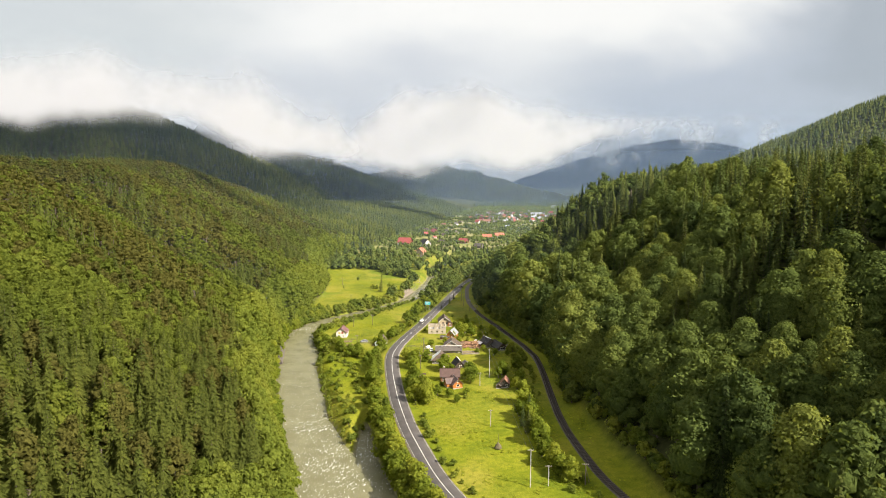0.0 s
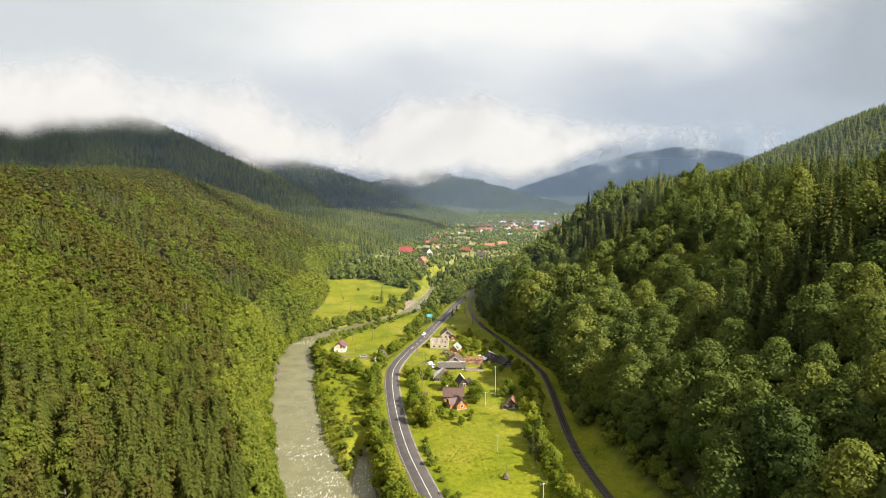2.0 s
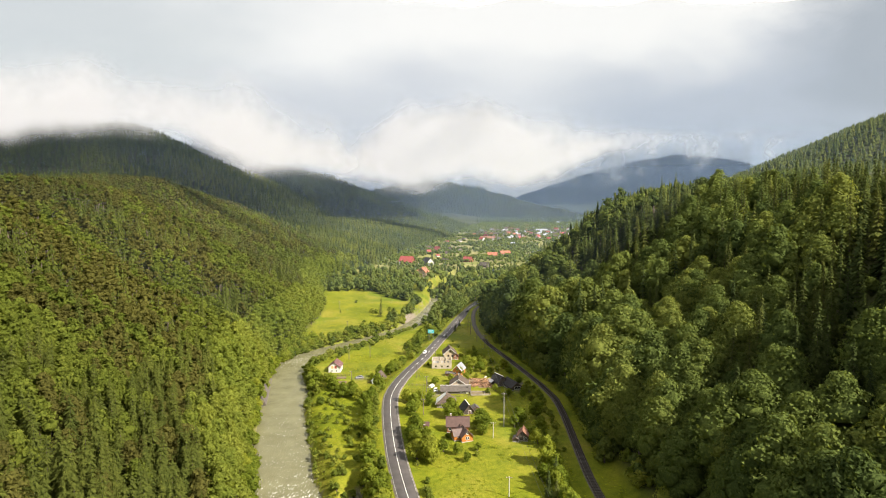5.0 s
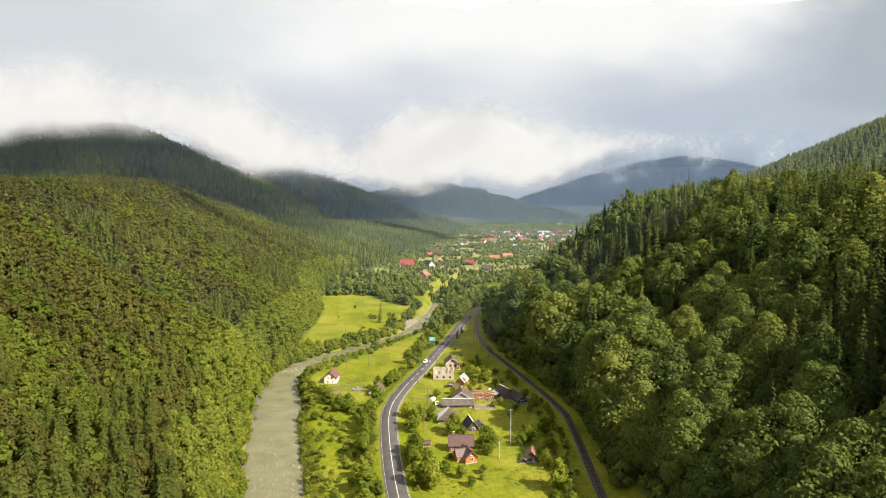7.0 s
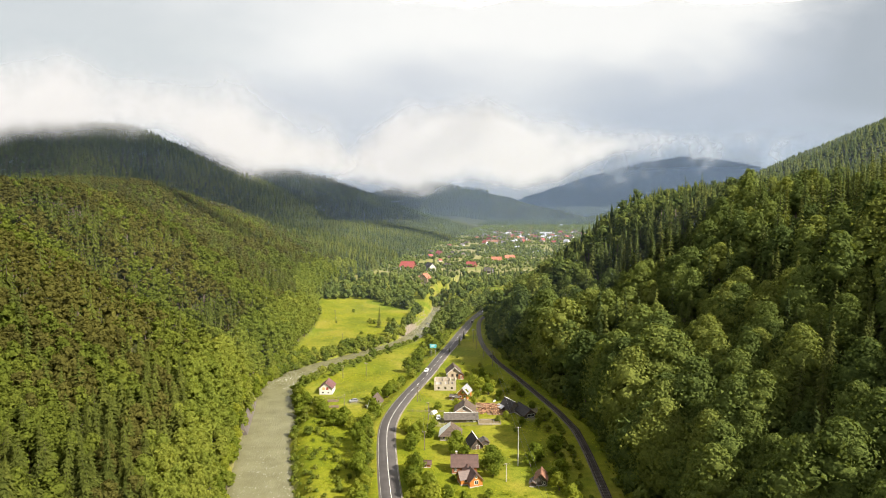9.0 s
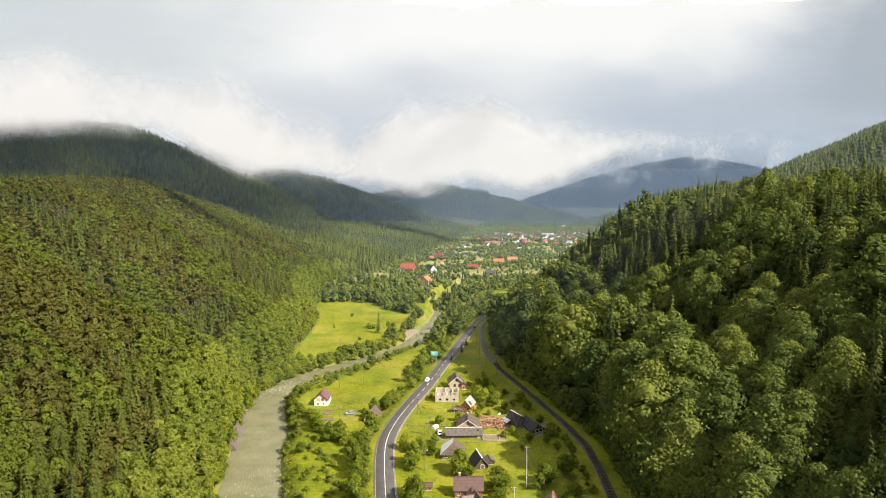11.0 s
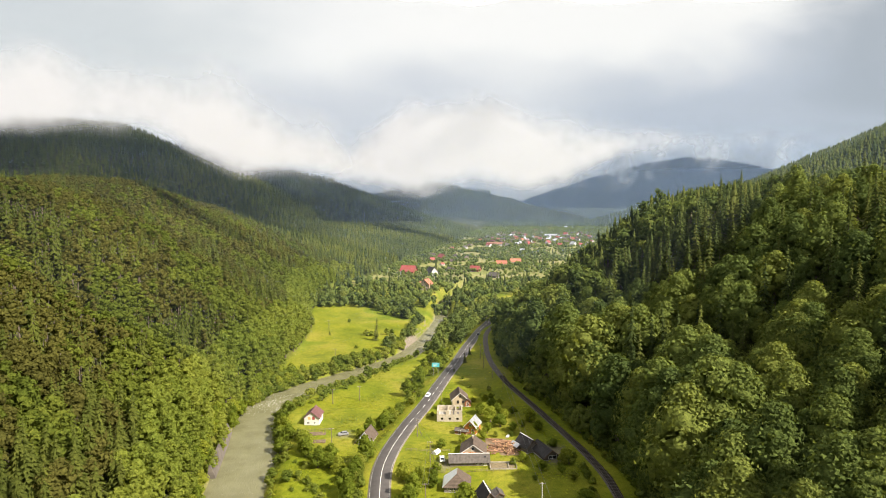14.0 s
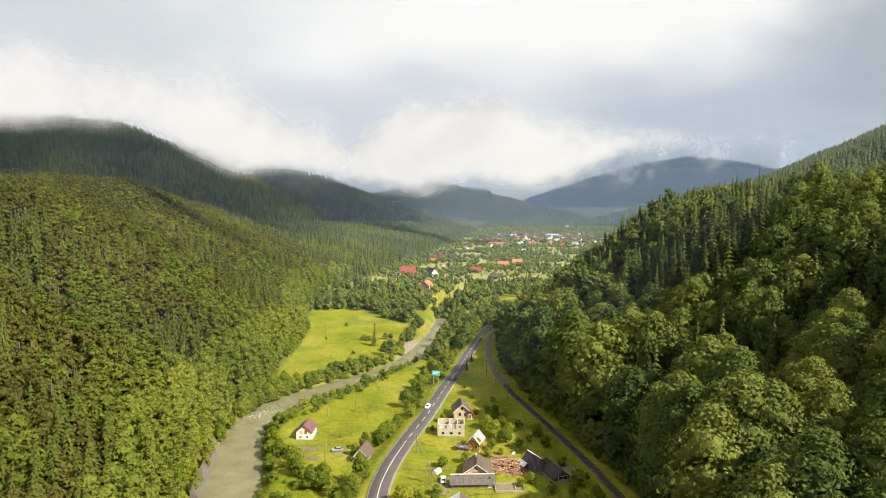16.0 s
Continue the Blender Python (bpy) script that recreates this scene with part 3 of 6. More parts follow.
def conifer(seed, tall, wide, tiers, arms, extra=0, base=0.1, flat=0.28, taper=1.0, ragged=0.22, girth=0.62):
    """A spruce or pine: tapered trunk and tiers of drooping boughs."""
    rng = np.random.default_rng(seed)
    v, f = [], []
    at = 0
    for k in range(tiers):
        t = (k + 0.5) / tiers
        h = tall * (base + (1 - base) * t ** 0.9)
        reach = wide * 0.5 * (1 - t) ** taper + 0.12
        n = max(4, int(arms * (1 - 0.45 * t)))
        for j in range(n):
            ang = 2 * math.pi * (j + 0.5 * (k % 2) + rng.uniform(-0.3, 0.3)) / n
            L = reach * rng.uniform(1 - ragged * 1.4, 1 + ragged)
            w = max(L * girth, tall * 0.03) * rng.uniform(0.8, 1.2)
            d = np.array([math.cos(ang), math.sin(ang), 0])
            s = np.array([-d[1], d[0], 0])
            lift = rng.uniform(-0.06, 0.06) * tall / tiers
            root = np.array([0, 0, h + 0.55 * tall / tiers + lift])
            tip = d * L + np.array([0, 0, h - L * flat + lift])
            m = d * L * 0.55 + np.array([0, 0, h + 0.05 * tall / tiers + lift])
            if girth < 0.45:
                for turn in (-0.3, 0.02, 0.32):
                    e = np.array([math.cos(ang + turn), math.sin(ang + turn), 0])
                    o = np.array([-e[1], e[0], 0]) * w * 0.2
                    far = rng.uniform(0.72, 1.05) * (1 - 0.5 * abs(turn))
                    v += [root * 0.6 + m * 0.4 + o, root * 0.6 + m * 0.4 - o, e * L * far + np.array([0, 0, tip[2] + rng.uniform(-0.05, 0.12) * L])]
                    f.append((at, at + 1, at + 2))
                    at += 3
                continue
            v += [root, m + s * w * 0.5 - np.array([0, 0, w * 0.2]), tip, m - s * w * 0.5 - np.array([0, 0, w * 0.2])]
            f += [(at, at + 1, at + 2), (at, at + 2, at + 3)]
            at += 4
    v += [np.array([0.05, 0, tall * 0.93]), np.array([-0.04, 0.06, tall * 0.93]), np.array([0, 0, tall * 1.05]), np.array([0, -0.07, tall * 0.93])]
    f += [(at, at + 1, at + 2), (at, at + 2, at + 3)]
    out = [(np.array(v), np.array(f), 0)]
    if extra:
        n = extra
        t = rng.uniform(0.02, 0.92, n)
        ang = rng.uniform(0, 2 * math.pi, n)
        R = wide * 0.5 * (1 - t) ** taper * rng.uniform(0.55, 1.0, n)
        p = np.stack([np.cos(ang) * R, np.sin(ang) * R, tall * (base + (1 - base) * t) - R * flat * 0.6], 1)
        d = np.stack([np.cos(ang), np.sin(ang), -0.45 + 0 * t], 1)
        s = np.stack([-np.sin(ang), np.cos(ang), 0 * t], 1)
        L = (wide * (0.16 if n < 100 else 0.11) * rng.uniform(0.6, 1.3, n))[:, None]
        q = np.stack([p - d * L * 0.5, p + s * L * 0.35, p + d * L * 0.7, p - s * L * 0.35], 1).reshape(-1, 3)
        k = np.arange(n)[:, None] * 4
        out.append((q, np.concatenate([k + [0, 1, 2], k + [0, 2, 3]], 1).reshape(-1, 3), 0))
    bark = [(*tube((0, 0, -0.8), (0, 0, tall * 0.8), tall * 0.014 + 0.05, 0.04, 5), 1)]
    return gather(out), gather(bark)


def far_spruce(seed, tall, wide, tiers=3, sides=5):
    rng = np.random.default_rng(seed)
    v, f, at = [], [], 0
    for k in range(tiers):
        z0, z1 = tall * (0.04 + 0.84 * k / tiers), tall * min(1.0, (0.04 + 0.84 * k / tiers) + 1.25 / tiers)
        r = wide * 0.5 * (1 - k / tiers) * 0.95 + 0.1
        for j in range(sides):
            a = 2 * math.pi * (j + 0.5 * k) / sides
            v.append((math.cos(a) * r * rng.uniform(0.75, 1.2), math.sin(a) * r * rng.uniform(0.75, 1.2), z0 + rng.uniform(-0.05, 0.05) * tall))
        v.append((0, 0, z1))
        f += [(at + j, at + (j + 1) % sides, at + sides) for j in range(sides)]
        at += sides + 1
    return gather([(np.array(v), np.array(f), 0)]), None


def far_leafy(seed, tall, wide, lobes=3, cards=12):
    rng = np.random.default_rng(seed)
    out = []
    for k in range(lobes):
        c = np.array([rng.uniform(-0.2, 0.2) * wide, rng.uniform(-0.2, 0.2) * wide, tall * (0.42 + 0.17 * k)])
        r = wide * rng.uniform(0.3, 0.42) * (1.05 - 0.15 * k)
        out.append((*blob(rng, c, np.array([r, r, r * 0.95]) * 0.85, 0.22, 1), 0))
        out.append((*sprays(rng, c, np.array([r, r, r]), cards, r * 0.75), 0))
    return gather(out), None


def forest(name, label, protos, mats, x, y, scale, tint, category="forest", lean=0.03, lower=0.0, uneven=0.13):
    """Many trees past counting, joined."""
    z = height(x, y) - lower
    pick = RNG.integers(0, len(protos), len(x))
    yaw = RNG.uniform(0, 2 * math.pi, len(x))
    V, F, M, T, at = [], [], [], [], 0
    for k, (leaves, wood) in enumerate(protos):
        v, f, m = leaves if wood is None else tuple(np.concatenate(p) for p in zip(leaves, (wood[0], wood[1] + len(leaves[0]), wood[2])))
        own = np.nonzero(pick == k)[0]
        if not len(own):
            continue
        c, s = np.cos(yaw[own])[:, None], np.sin(yaw[own])[:, None]
        g = scale[own][:, None]
        tilt = RNG.normal(0, lean, (2, len(own), 1))
        gz = g * RNG.uniform(1 - uneven, 1 + uneven, (len(own), 1))
        X = (v[:, 0] * c - v[:, 1] * s) * g + x[own][:, None] + v[:, 2] * g * tilt[0]
        Y = (v[:, 0] * s + v[:, 1] * c) * g + y[own][:, None] + v[:, 2] * g * tilt[1]
        Z = v[:, 2] * gz + z[own][:, None]
        V.append(np.stack([X, Y, Z], -1).reshape(-1, 3))
        F.append((f[None] + (np.arange(len(own)) * len(v))[:, None, None]).reshape(-1, 3) + at)
        M.append(np.tile(m, len(own)))
        T.append(np.repeat(tint[own], len(v)))
        at += len(own) * len(v)
    me = mesh_from(name, np.concatenate(V), np.concatenate(F), mats, np.concatenate(M), smooth=True, tint=np.concatenate(T))
    return tagged(new(name, me), label, category, kind="stuff")


def tree_kind(name, label, category, leaves, wood, mat):
    """One tree as a thing: trunk and crown under an empty."""
    root = new(name)
    tagged(root, label, category)
    for part_name, (v, f, m), mt in (("crown", leaves, mat), ("trunk", wood, BARK)):
        me = mesh_from(part_name, v, f, (mt,), smooth=True)
        own = me.attributes.new("solo", "FLOAT", "POINT")
        own.data.foreach_set("value", np.ones(len(v), np.float32))
        ob = new(part_name, me)
        ob.parent = root
    return root


def jitter(x0, x1, y0, y1, step, loose=0.42):
    r = (abs(x1 - x0) + abs(y1 - y0)) * 0.5
    gx, gy = np.meshgrid(np.arange(-r, r, step), np.arange(-r, r, step))
    gx = gx + (np.arange(gy.shape[0])[:, None] % 2) * step * 0.5
    u = gx.ravel() + RNG.uniform(-loose, loose, gx.size) * step
    v = gy.ravel() + RNG.uniform(-loose, loose, gx.size) * step
    x, y = u * 0.83 - v * 0.558 + (x0 + x1) / 2, u * 0.558 + v * 0.83 + (y0 + y1) / 2
    ok = (x > x0) & (x < x1) & (y > y0) & (y < y1)
    return x[ok], y[ok]


def in_view(x, y, wide=0.84, pad=45):
    return np.abs(x) < wide * y + pad


def clearings(x, y):
    """Where no wood stands: village meadows and gaps."""
    d = np.minimum(from_line(x, y, RIVER), from_line(x, y, CREEK))
    return (d > 0.8) & (np.abs(x - road_x(y)) > 7) & (np.abs(x - rail_x(y)) > 7)


# left-hand hillside
def plant_left():
    x, y = jitter(-520, -10, 66, 800, 5.3)
    d = toe_l(y) - x
    ok = (d > np.where(y < 445, -6.0, 1.0)) & (d < np.where(y > 380, 330, 255)) & in_view(x, y) & clearings(x, y)
    x, y, d = x[ok], y[ok], d[ok]
    n = wobble(x, y, 38, 1) + 0.55 * wobble(x, y, 15, 2) + RNG.normal(0, 0.1, len(x))
    high = d / 210
    near = np.hypot(x, y - 60) < 290
    u = RNG.uniform(size=len(x))
    leaf = (d < np.where(y > 320, 22, 20) + 10 * n) | (u < 0.05 + 0.88 * ease(n, 0.0, 0.35) * (1 - 0.75 * ease(high, 0.45, 0.75)) * ease(y + d, 190, 300))
    spruce = ~leaf & (RNG.uniform(size=len(x)) < np.where(n < -0.45, 0.85, np.where((d < 45) | (y + d < 270), 0.85, 0.14)))
    pine = ~leaf & ~spruce
    # tint drops higher up: browner trees, plus cloud shade put into the colour
    tint = np.clip(0.5 + 0.24 * wobble(x, y, 40, 5) - 0.3 * ease(high, 0.35, 0.8) + RNG.normal(0, 0.1, len(x)), 0.02, 0.98)
    edge = np.clip(0.55 + d / 24, 0.5, 1)
    sc = RNG.uniform(0.98, 1.24, len(x)) * edge * np.where(spruce, 1.05, 1.0)

    def put(mask, name, label, protos, mats, k=1.0):
        if mask.any():
            forest(name, label, protos, mats, x[mask], y[mask], sc[mask] * k, tint[mask], uneven=0.05)

    hard = np.hypot(x, y - 112) < 172
    near &= ~hard
    birch = [leafy(10 + i, 13.5, 7.2, 9, 640, 0.66, 0.16, 0.85, 2, 1) for i in range(4)]
    spruce2 = [conifer(14 + i, 15.0, 7.4, 17, 14, 110, 0.02, 0.4, girth=0.42) for i in range(4)]
    pine2 = [leafy(17 + i, 13.6, 6.6, 8, 540, 0.6, 0.24, 0.8, 3, 1) for i in range(4)]
    rim = leaf & (d < 24)
    put(leaf & hard & ~rim, "birch_wood", "dense young birches at the foot of a steep slope", birch, (LEAF_BIRCH, BARK))
    put(rim & hard, "alder_wood", "bright yellow-green alders leaning over a river bank", birch, (LEAF_WILLOW, BARK))
    put(spruce & hard, "spruce_wood", "yellowish green spruces low on a steep slope", spruce2, (NEEDLE_FIR, BARK))
    put(pine & hard, "pine_wood", "olive pines low on a steep slope", pine2, (NEEDLE_PINE, BARK))
    bx, by = jitter(-130, 30, -130, 68, 6.4)
    ok = (toe_l(by) - bx > 1) & clearings(bx, by)
    bx, by = bx[ok], by[ok]
    forest("spruce_wood", "green spruces on the slope down the valley", [conifer(55 + i, 11, 5.8, 6, 6, 0) for i in range(3)], (NEEDLE_FIR, BARK), bx, by, RNG.uniform(0.9, 1.4, len(bx)), np.clip(RNG.normal(0.5, 0.2, len(bx)), 0.02, 0.98))
    birch0 = [leafy(20 + i, 13.5, 7.2, 7, 300, 0.95, 0.22, 0.85, 1, 1) for i in range(4)]
    birch1 = [leafy(30 + i, 13.5, 6.2, 4, 80, 1.05, 0.45, 0.85, 0, 1) for i in range(3)]
    spruce0 = [conifer(40 + i, 15.2, 7.2, 13, 12, 60, 0.04, 0.4, girth=0.46) for i in range(4)]
    spruce1 = [conifer(50 + i, 15.5, 7.0, 7, 7, 0, 0.1, 0.38) for i in range(3)]
    pine0 = [leafy(60 + i, 13.6, 6.6, 7, 270, 0.88, 0.3, 0.8, 2, 1) for i in range(4)]
    pine1 = [leafy(70 + i, 13.6, 5.8, 3, 64, 0.95, 0.5, 0.8, 0, 1) for i in range(4)]
    put(leaf & near & ~rim, "birch_wood", "dense young bright green birches on a steep slope", birch0, (LEAF_BIRCH, BARK))
    put(leaf & ~near & ~hard & ~rim, "birch_wood", "bright green birches scattered through a conifer slope", birch1, (LEAF_BIRCH, BARK))
    put(rim & ~hard, "alder_wood", "bright yellow-green broadleaf trees along the foot of a slope", birch0, (LEAF_WILLOW, BARK))
    put(spruce & near, "spruce_wood", "dense yellowish green spruces on a steep slope", spruce0, (NEEDLE_FIR, BARK))
    put(spruce & ~near & ~hard, "spruce_wood", "dense green spruces on a far hillside", spruce1, (NEEDLE_FIR, BARK))
    put(pine & near, "pine_wood", "olive-brown pines crowded on a hillside", pine0, (NEEDLE_PINE, BARK))
    put(pine & ~near & ~hard, "pine_wood", "olive-brown pines crowded on a far hillside", pine1, (NEEDLE_PINE, BARK))


plant_left()


def plant_far():
    spr = [far_spruce(80 + i, 17, 8.6, 3, 5) for i in range(4)]
    # belt behind the left hill and along the valley's left side
    x, y = jitter(-520, 60, 700, 1750, 6.2)
    d = toe_l(y) - x
    ok = (d > 0) & (d < 420) & in_view(x, y, 0.8, 20) & ~((d < 150) & (y < 760) & (d < 0))
    x, y = x[ok], y[ok]
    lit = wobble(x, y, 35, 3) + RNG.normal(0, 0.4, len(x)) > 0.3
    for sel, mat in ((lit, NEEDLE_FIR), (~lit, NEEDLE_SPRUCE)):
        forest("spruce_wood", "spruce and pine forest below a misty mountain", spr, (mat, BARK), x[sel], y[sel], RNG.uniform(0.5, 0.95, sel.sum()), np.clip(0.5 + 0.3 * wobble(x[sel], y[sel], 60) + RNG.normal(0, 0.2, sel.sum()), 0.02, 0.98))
    # mountains
    for cx, cy, a, b, step, k in ((-720, 1260, 552, 640, 8.2, 0.74), (-520, 1850, 600, 448, 10.5, 0.85), (-80, 3250, 900, 480, 16.0, 1.1), (900, 2450, 450, 380, 14.0, 1.0)):
        x, y = jitter(cx - a, cx + a, cy - b, cy + b * 0.25, step)
        ok = (np.hypot((x - cx) / a, (y - cy) / b) < 1.0) & in_view(x, y, 0.78, 0) & (toe_l(y) > x if cx < 0 else y > 0)
        ok &= ~((toe_l(y) - x < 420) & (y < 1750)) if cx < 0 else True
        x, y = x[ok], y[ok]
        forest("mountain_forest", "dark spruce forest clothing a distant mountainside", spr, (NEEDLE_SPRUCE, BARK), x, y, k * RNG.uniform(0.75, 1.25, len(x)), np.clip(0.35 + 0.25 * wobble(x, y, 90) + RNG.normal(0, 0.12, len(x)), 0.02, 0.98))


plant_far()


# right-hand hillside
BEECHES = [leafy(100 + i, 19, 11.6, 20, 3400, 0.53, 0.14, 0.9, 6, 1) for i in range(5)]
BEECHES_MID = [leafy(110 + i, 18.5, 11.4, 10, 420, 1.3, 0.2, 0.9, 1, 1) for i in range(4)]
SPRUCES = [conifer(120 + i, 22, 7.4, 24, 16, 160, 0.06, 0.36, ragged=0.34, girth=0.38) for i in range(4)]
SPRUCES_MID = [conifer(130 + i, 21, 7.0, 15, 10, 30, 0.06, 0.34, ragged=0.32, girth=0.48) for i in range(3)]


def plant_right():
    x, y = jitter(22, 620, 108, 900, 7.4)
    d = x - toe_r(y)
    ok = (d > np.where(y < 240, 7, 1.5)) & in_view(x, y, 0.82, 40) & clearings(x, y) & (d < np.where(y > 430, 330, 168))
    x, y, d = x[ok], y[ok], d[ok]
    n = wobble(x, y, 30, 3) + RNG.normal(0, 0.4, len(x))
    spruce = n + np.clip((d - 45) / 40, -0.8, 0.75) > 0.3
    sc = RNG.uniform(0.68, 1.32, len(x)) * np.clip(1.25 - d / 110, 1.0, 1.22) * np.where(d > 110, 0.85, 1.0) * (1 + 0.32 * (1 - ease(d, 15, 35)) * ease(y, 235, 262) * (1 - ease(y, 400, 450)))
    tint = np.clip(0.5 + 0.2 * wobble(x, y, 30, 5) + RNG.normal(0, 0.26, len(x)), 0.02, 0.98)
    # the stretch of slope beside the houses and the line: trees one by one
    close = (y > 128) & (y < 318) & (d < 66)
    kinds = []
    for i, (lv, wd) in enumerate(BEECHES):
        kinds.append(tree_kind("beech_tree", "broad green beech with a domed crown on a steep slope", "tree", lv, wd, LEAF_BEECH))
    for i, (lv, wd) in enumerate(SPRUCES):
        kinds.append(tree_kind("spruce_tree", "tall dark spruce with drooping boughs on a steep slope", "tree", lv, wd, NEEDLE_SPRUCE))
    z = height(x, y)
    used = set()
    for j in np.nonzero(close)[0]:
        k = 5 + RNG.integers(0, 4) if spruce[j] else RNG.integers(0, 5)
        s = sc[j] * (0.95 if spruce[j] else 1.0)
        m = pose(x[j], y[j], z[j] - 0.1, RNG.normal(0, 2), RNG.normal(0, 2), RNG.uniform(0, 360))
        ob = kinds[k] if k not in used else copy_thing(kinds[k], m)
        used.add(k)
        ob.matrix_basis = m @ Matrix.Scale(s, 4)
    for k, ob in enumerate(kinds):
        if k not in used:
            ob.matrix_basis = pose(140 + 6 * k, 250, ground_at(140 + 6 * k, 250))
    far = np.hypot(x, y - 100) > 350
    a, b = ~close & ~far, ~close & far
    fine = np.hypot(x - 60, y - 200) < 215
    beech_fine = [leafy(104 + i, 19, 11.6, 14, 1300, 0.74, 0.16, 0.9, 2, 1) for i in range(4)]
    for mask, bee, spr in ((a & fine, beech_fine, SPRUCES_MID), (a & ~fine, BEECHES_MID, SPRUCES_MID)):
        for sel, protos, mats, nm, lb in ((mask & ~spruce, bee, (LEAF_BEECH, BARK), "beech_wood", "broadleaf wood of rounded green crowns on a steep slope"),
                                          (mask & spruce, spr, (NEEDLE_SPRUCE, BARK), "spruce_wood", "dark spruces among broadleaf trees on a slope")):
            if sel.any():
                forest(nm, lb, protos, mats, x[sel], y[sel], sc[sel], tint[sel])
    low_spr = [far_spruce(140 + i, 15, 6.4, 4, 5) for i in range(4)]
    low_bee = [leafy(150 + i, 14, 9.5, 5, 90, 1.3, 0.3, 0.9, 0, 1) for i in range(4)]
    for sel, protos, mats, nm, lb in ((b & ~spruce, low_bee, (LEAF_BEECH, BARK), "beech_wood", "broadleaf trees along a far ridge"),
                                      (b & spruce, low_spr, (NEEDLE_SPRUCE, BARK), "spruce_wood", "spruce forest along a far ridge")):
        if sel.any():
            forest(nm, lb, protos, mats, x[sel], y[sel], sc[sel], tint[sel])
    # undergrowth of the near slope and the far spur beyond it
    x, y = jitter(40, 240, 112, 400, 6.6)
    d = x - toe_r(y)
    ok = (d > 3) & (d < 125) & in_view(x, y, 0.82, 20)
    x, y = x[ok], y[ok]
    under = [far_leafy(160 + i, 5.5, 5.0, 2, 26) for i in range(4)]
    forest("undergrowth", "dark green saplings and bushes under tall trees", under, (LEAF_BEECH, BARK), x, y, RNG.uniform(0.6, 1.2, len(x)), np.clip(RNG.normal(0.4, 0.2, len(x)), 0.02, 0.98))
    x, y = jitter(200, 980, 800, 1500, 8.4)
    d = x - toe_r(y)
    ok = (d > np.where(y < 900, 160, 4)) & (d < 560) & in_view(x, y, 0.8, 10)
    x, y = x[ok], y[ok]
    forest("spruce_wood", "hazy spruce forest on a spur above the valley", [far_spruce(145 + i, 15, 8.6, 3, 5) for i in range(3)], (NEEDLE_SPRUCE, BARK), x, y, RNG.uniform(0.7, 1.15, len(x)), np.clip(RNG.normal(0.55, 0.2, len(x)), 0.02, 0.98))
    # woods behind the way's start
    x, y = jitter(60, 190, -130, 108, 9.0)
    d = x - toe_r(y)
    ok = (d > 3) & clearings(x, y)
    x, y = x[ok], y[ok]
    forest("beech_wood", "broadleaf wood on the slope down the valley", low_bee, (LEAF_BEECH, BARK), x, y, RNG.uniform(0.8, 1.25, len(x)), np.clip(RNG.normal(0.5, 0.22, len(x)), 0.02, 0.98))


plant_right()


# ---- houses ----
PLASTER = plain("white_plaster", (0.58, 0.56, 0.52), 0.85, 0.12, 0.7)
BEIGE = plain("beige_plaster", (0.4, 0.32, 0.22), 0.9, 0.15, 0.8)
BLOCKWORK = plain("pale_blockwork", (0.4, 0.345, 0.265), 0.95, 0.22, 1.2, bumps=0.7)
ORANGE_WOOD = boards("orange_varnished_boards", (0.42, 0.15, 0.03), 0.2, "Z", 0.55, 0.25)
RUST_WOOD = boards("red_brown_boards", (0.24, 0.085, 0.035), 0.2, "Z", 0.6, 0.25)
GREY_WOOD = boards("weathered_grey_boards", (0.14, 0.12, 0.1), 0.22, "X", 0.9, 0.35)
DARK_WOOD = boards("dark_weathered_boards", (0.065, 0.052, 0.042), 0.22, "X", 0.9, 0.35)
GREEN_WALL = plain("pale_green_plaster", (0.54, 0.56, 0.47), 0.9, 0.2, 0.9)
ROOF_BURGUNDY = boards("burgundy_sheet_roof", (0.125, 0.055, 0.055), 0.35, "Y", 0.5, 0.15)
ROOF_BROWN = boards("brown_sheet_roof", (0.08, 0.044, 0.036), 0.35, "X", 0.5, 0.18)
ROOF_SLATE = boards("grey_slate_roof", (0.085, 0.072, 0.062), 0.5, "X", 0.85, 0.35)
ROOF_UMBER = boards("brown_slate_roof", (0.085, 0.06, 0.045), 0.5, "Y", 0.85, 0.35)
ROOF_BLACK = boards("black_tarred_roof", (0.03, 0.027, 0.028), 0.6, "Y", 0.9, 0.4)
ROOF_ZINC = boards("bright_zinc_roof", (0.5, 0.51, 0.54), 0.5, "Y", 0.42, 0.2, 0.6)
ROOF_WHITE = boards("white_sheet_roof", (0.9, 0.9, 0.9), 0.5, "Y", 0.4, 0.05, 0.45)
ROOF_RUST = boards("rusty_sheet_roof", (0.2, 0.095, 0.06), 0.4, "Y", 0.7, 0.35)
ROOF_RED = boards("red_tile_roof", (0.27, 0.055, 0.045), 0.35, "Y", 0.6, 0.15)
ROOF_ORANGE = boards("orange_tile_roof", (0.36, 0.125, 0.07), 0.35, "Y", 0.65, 0.15)
TRIM_WHITE = plain("white_trim", (0.7, 0.68, 0.64), 0.6, 0.1, 1.0)
PALE_BOARD = plain("pale_boards", (0.3, 0.26, 0.21), 0.9, 0.25, 1.0)
TRIM_BROWN = plain("brown_trim", (0.12, 0.07, 0.05), 0.7, 0.2, 1.0)
CONCRETE = plain("concrete", (0.4, 0.38, 0.35), 0.95, 0.25, 0.6, bumps=0.5)
RED_DOOR = plain("dark_red_door", (0.28, 0.05, 0.04), 0.6, 0.2, 1.0)
OCHRE = plain("ochre_panel", (0.5, 0.34, 0.12), 0.7, 0.2, 1.0)
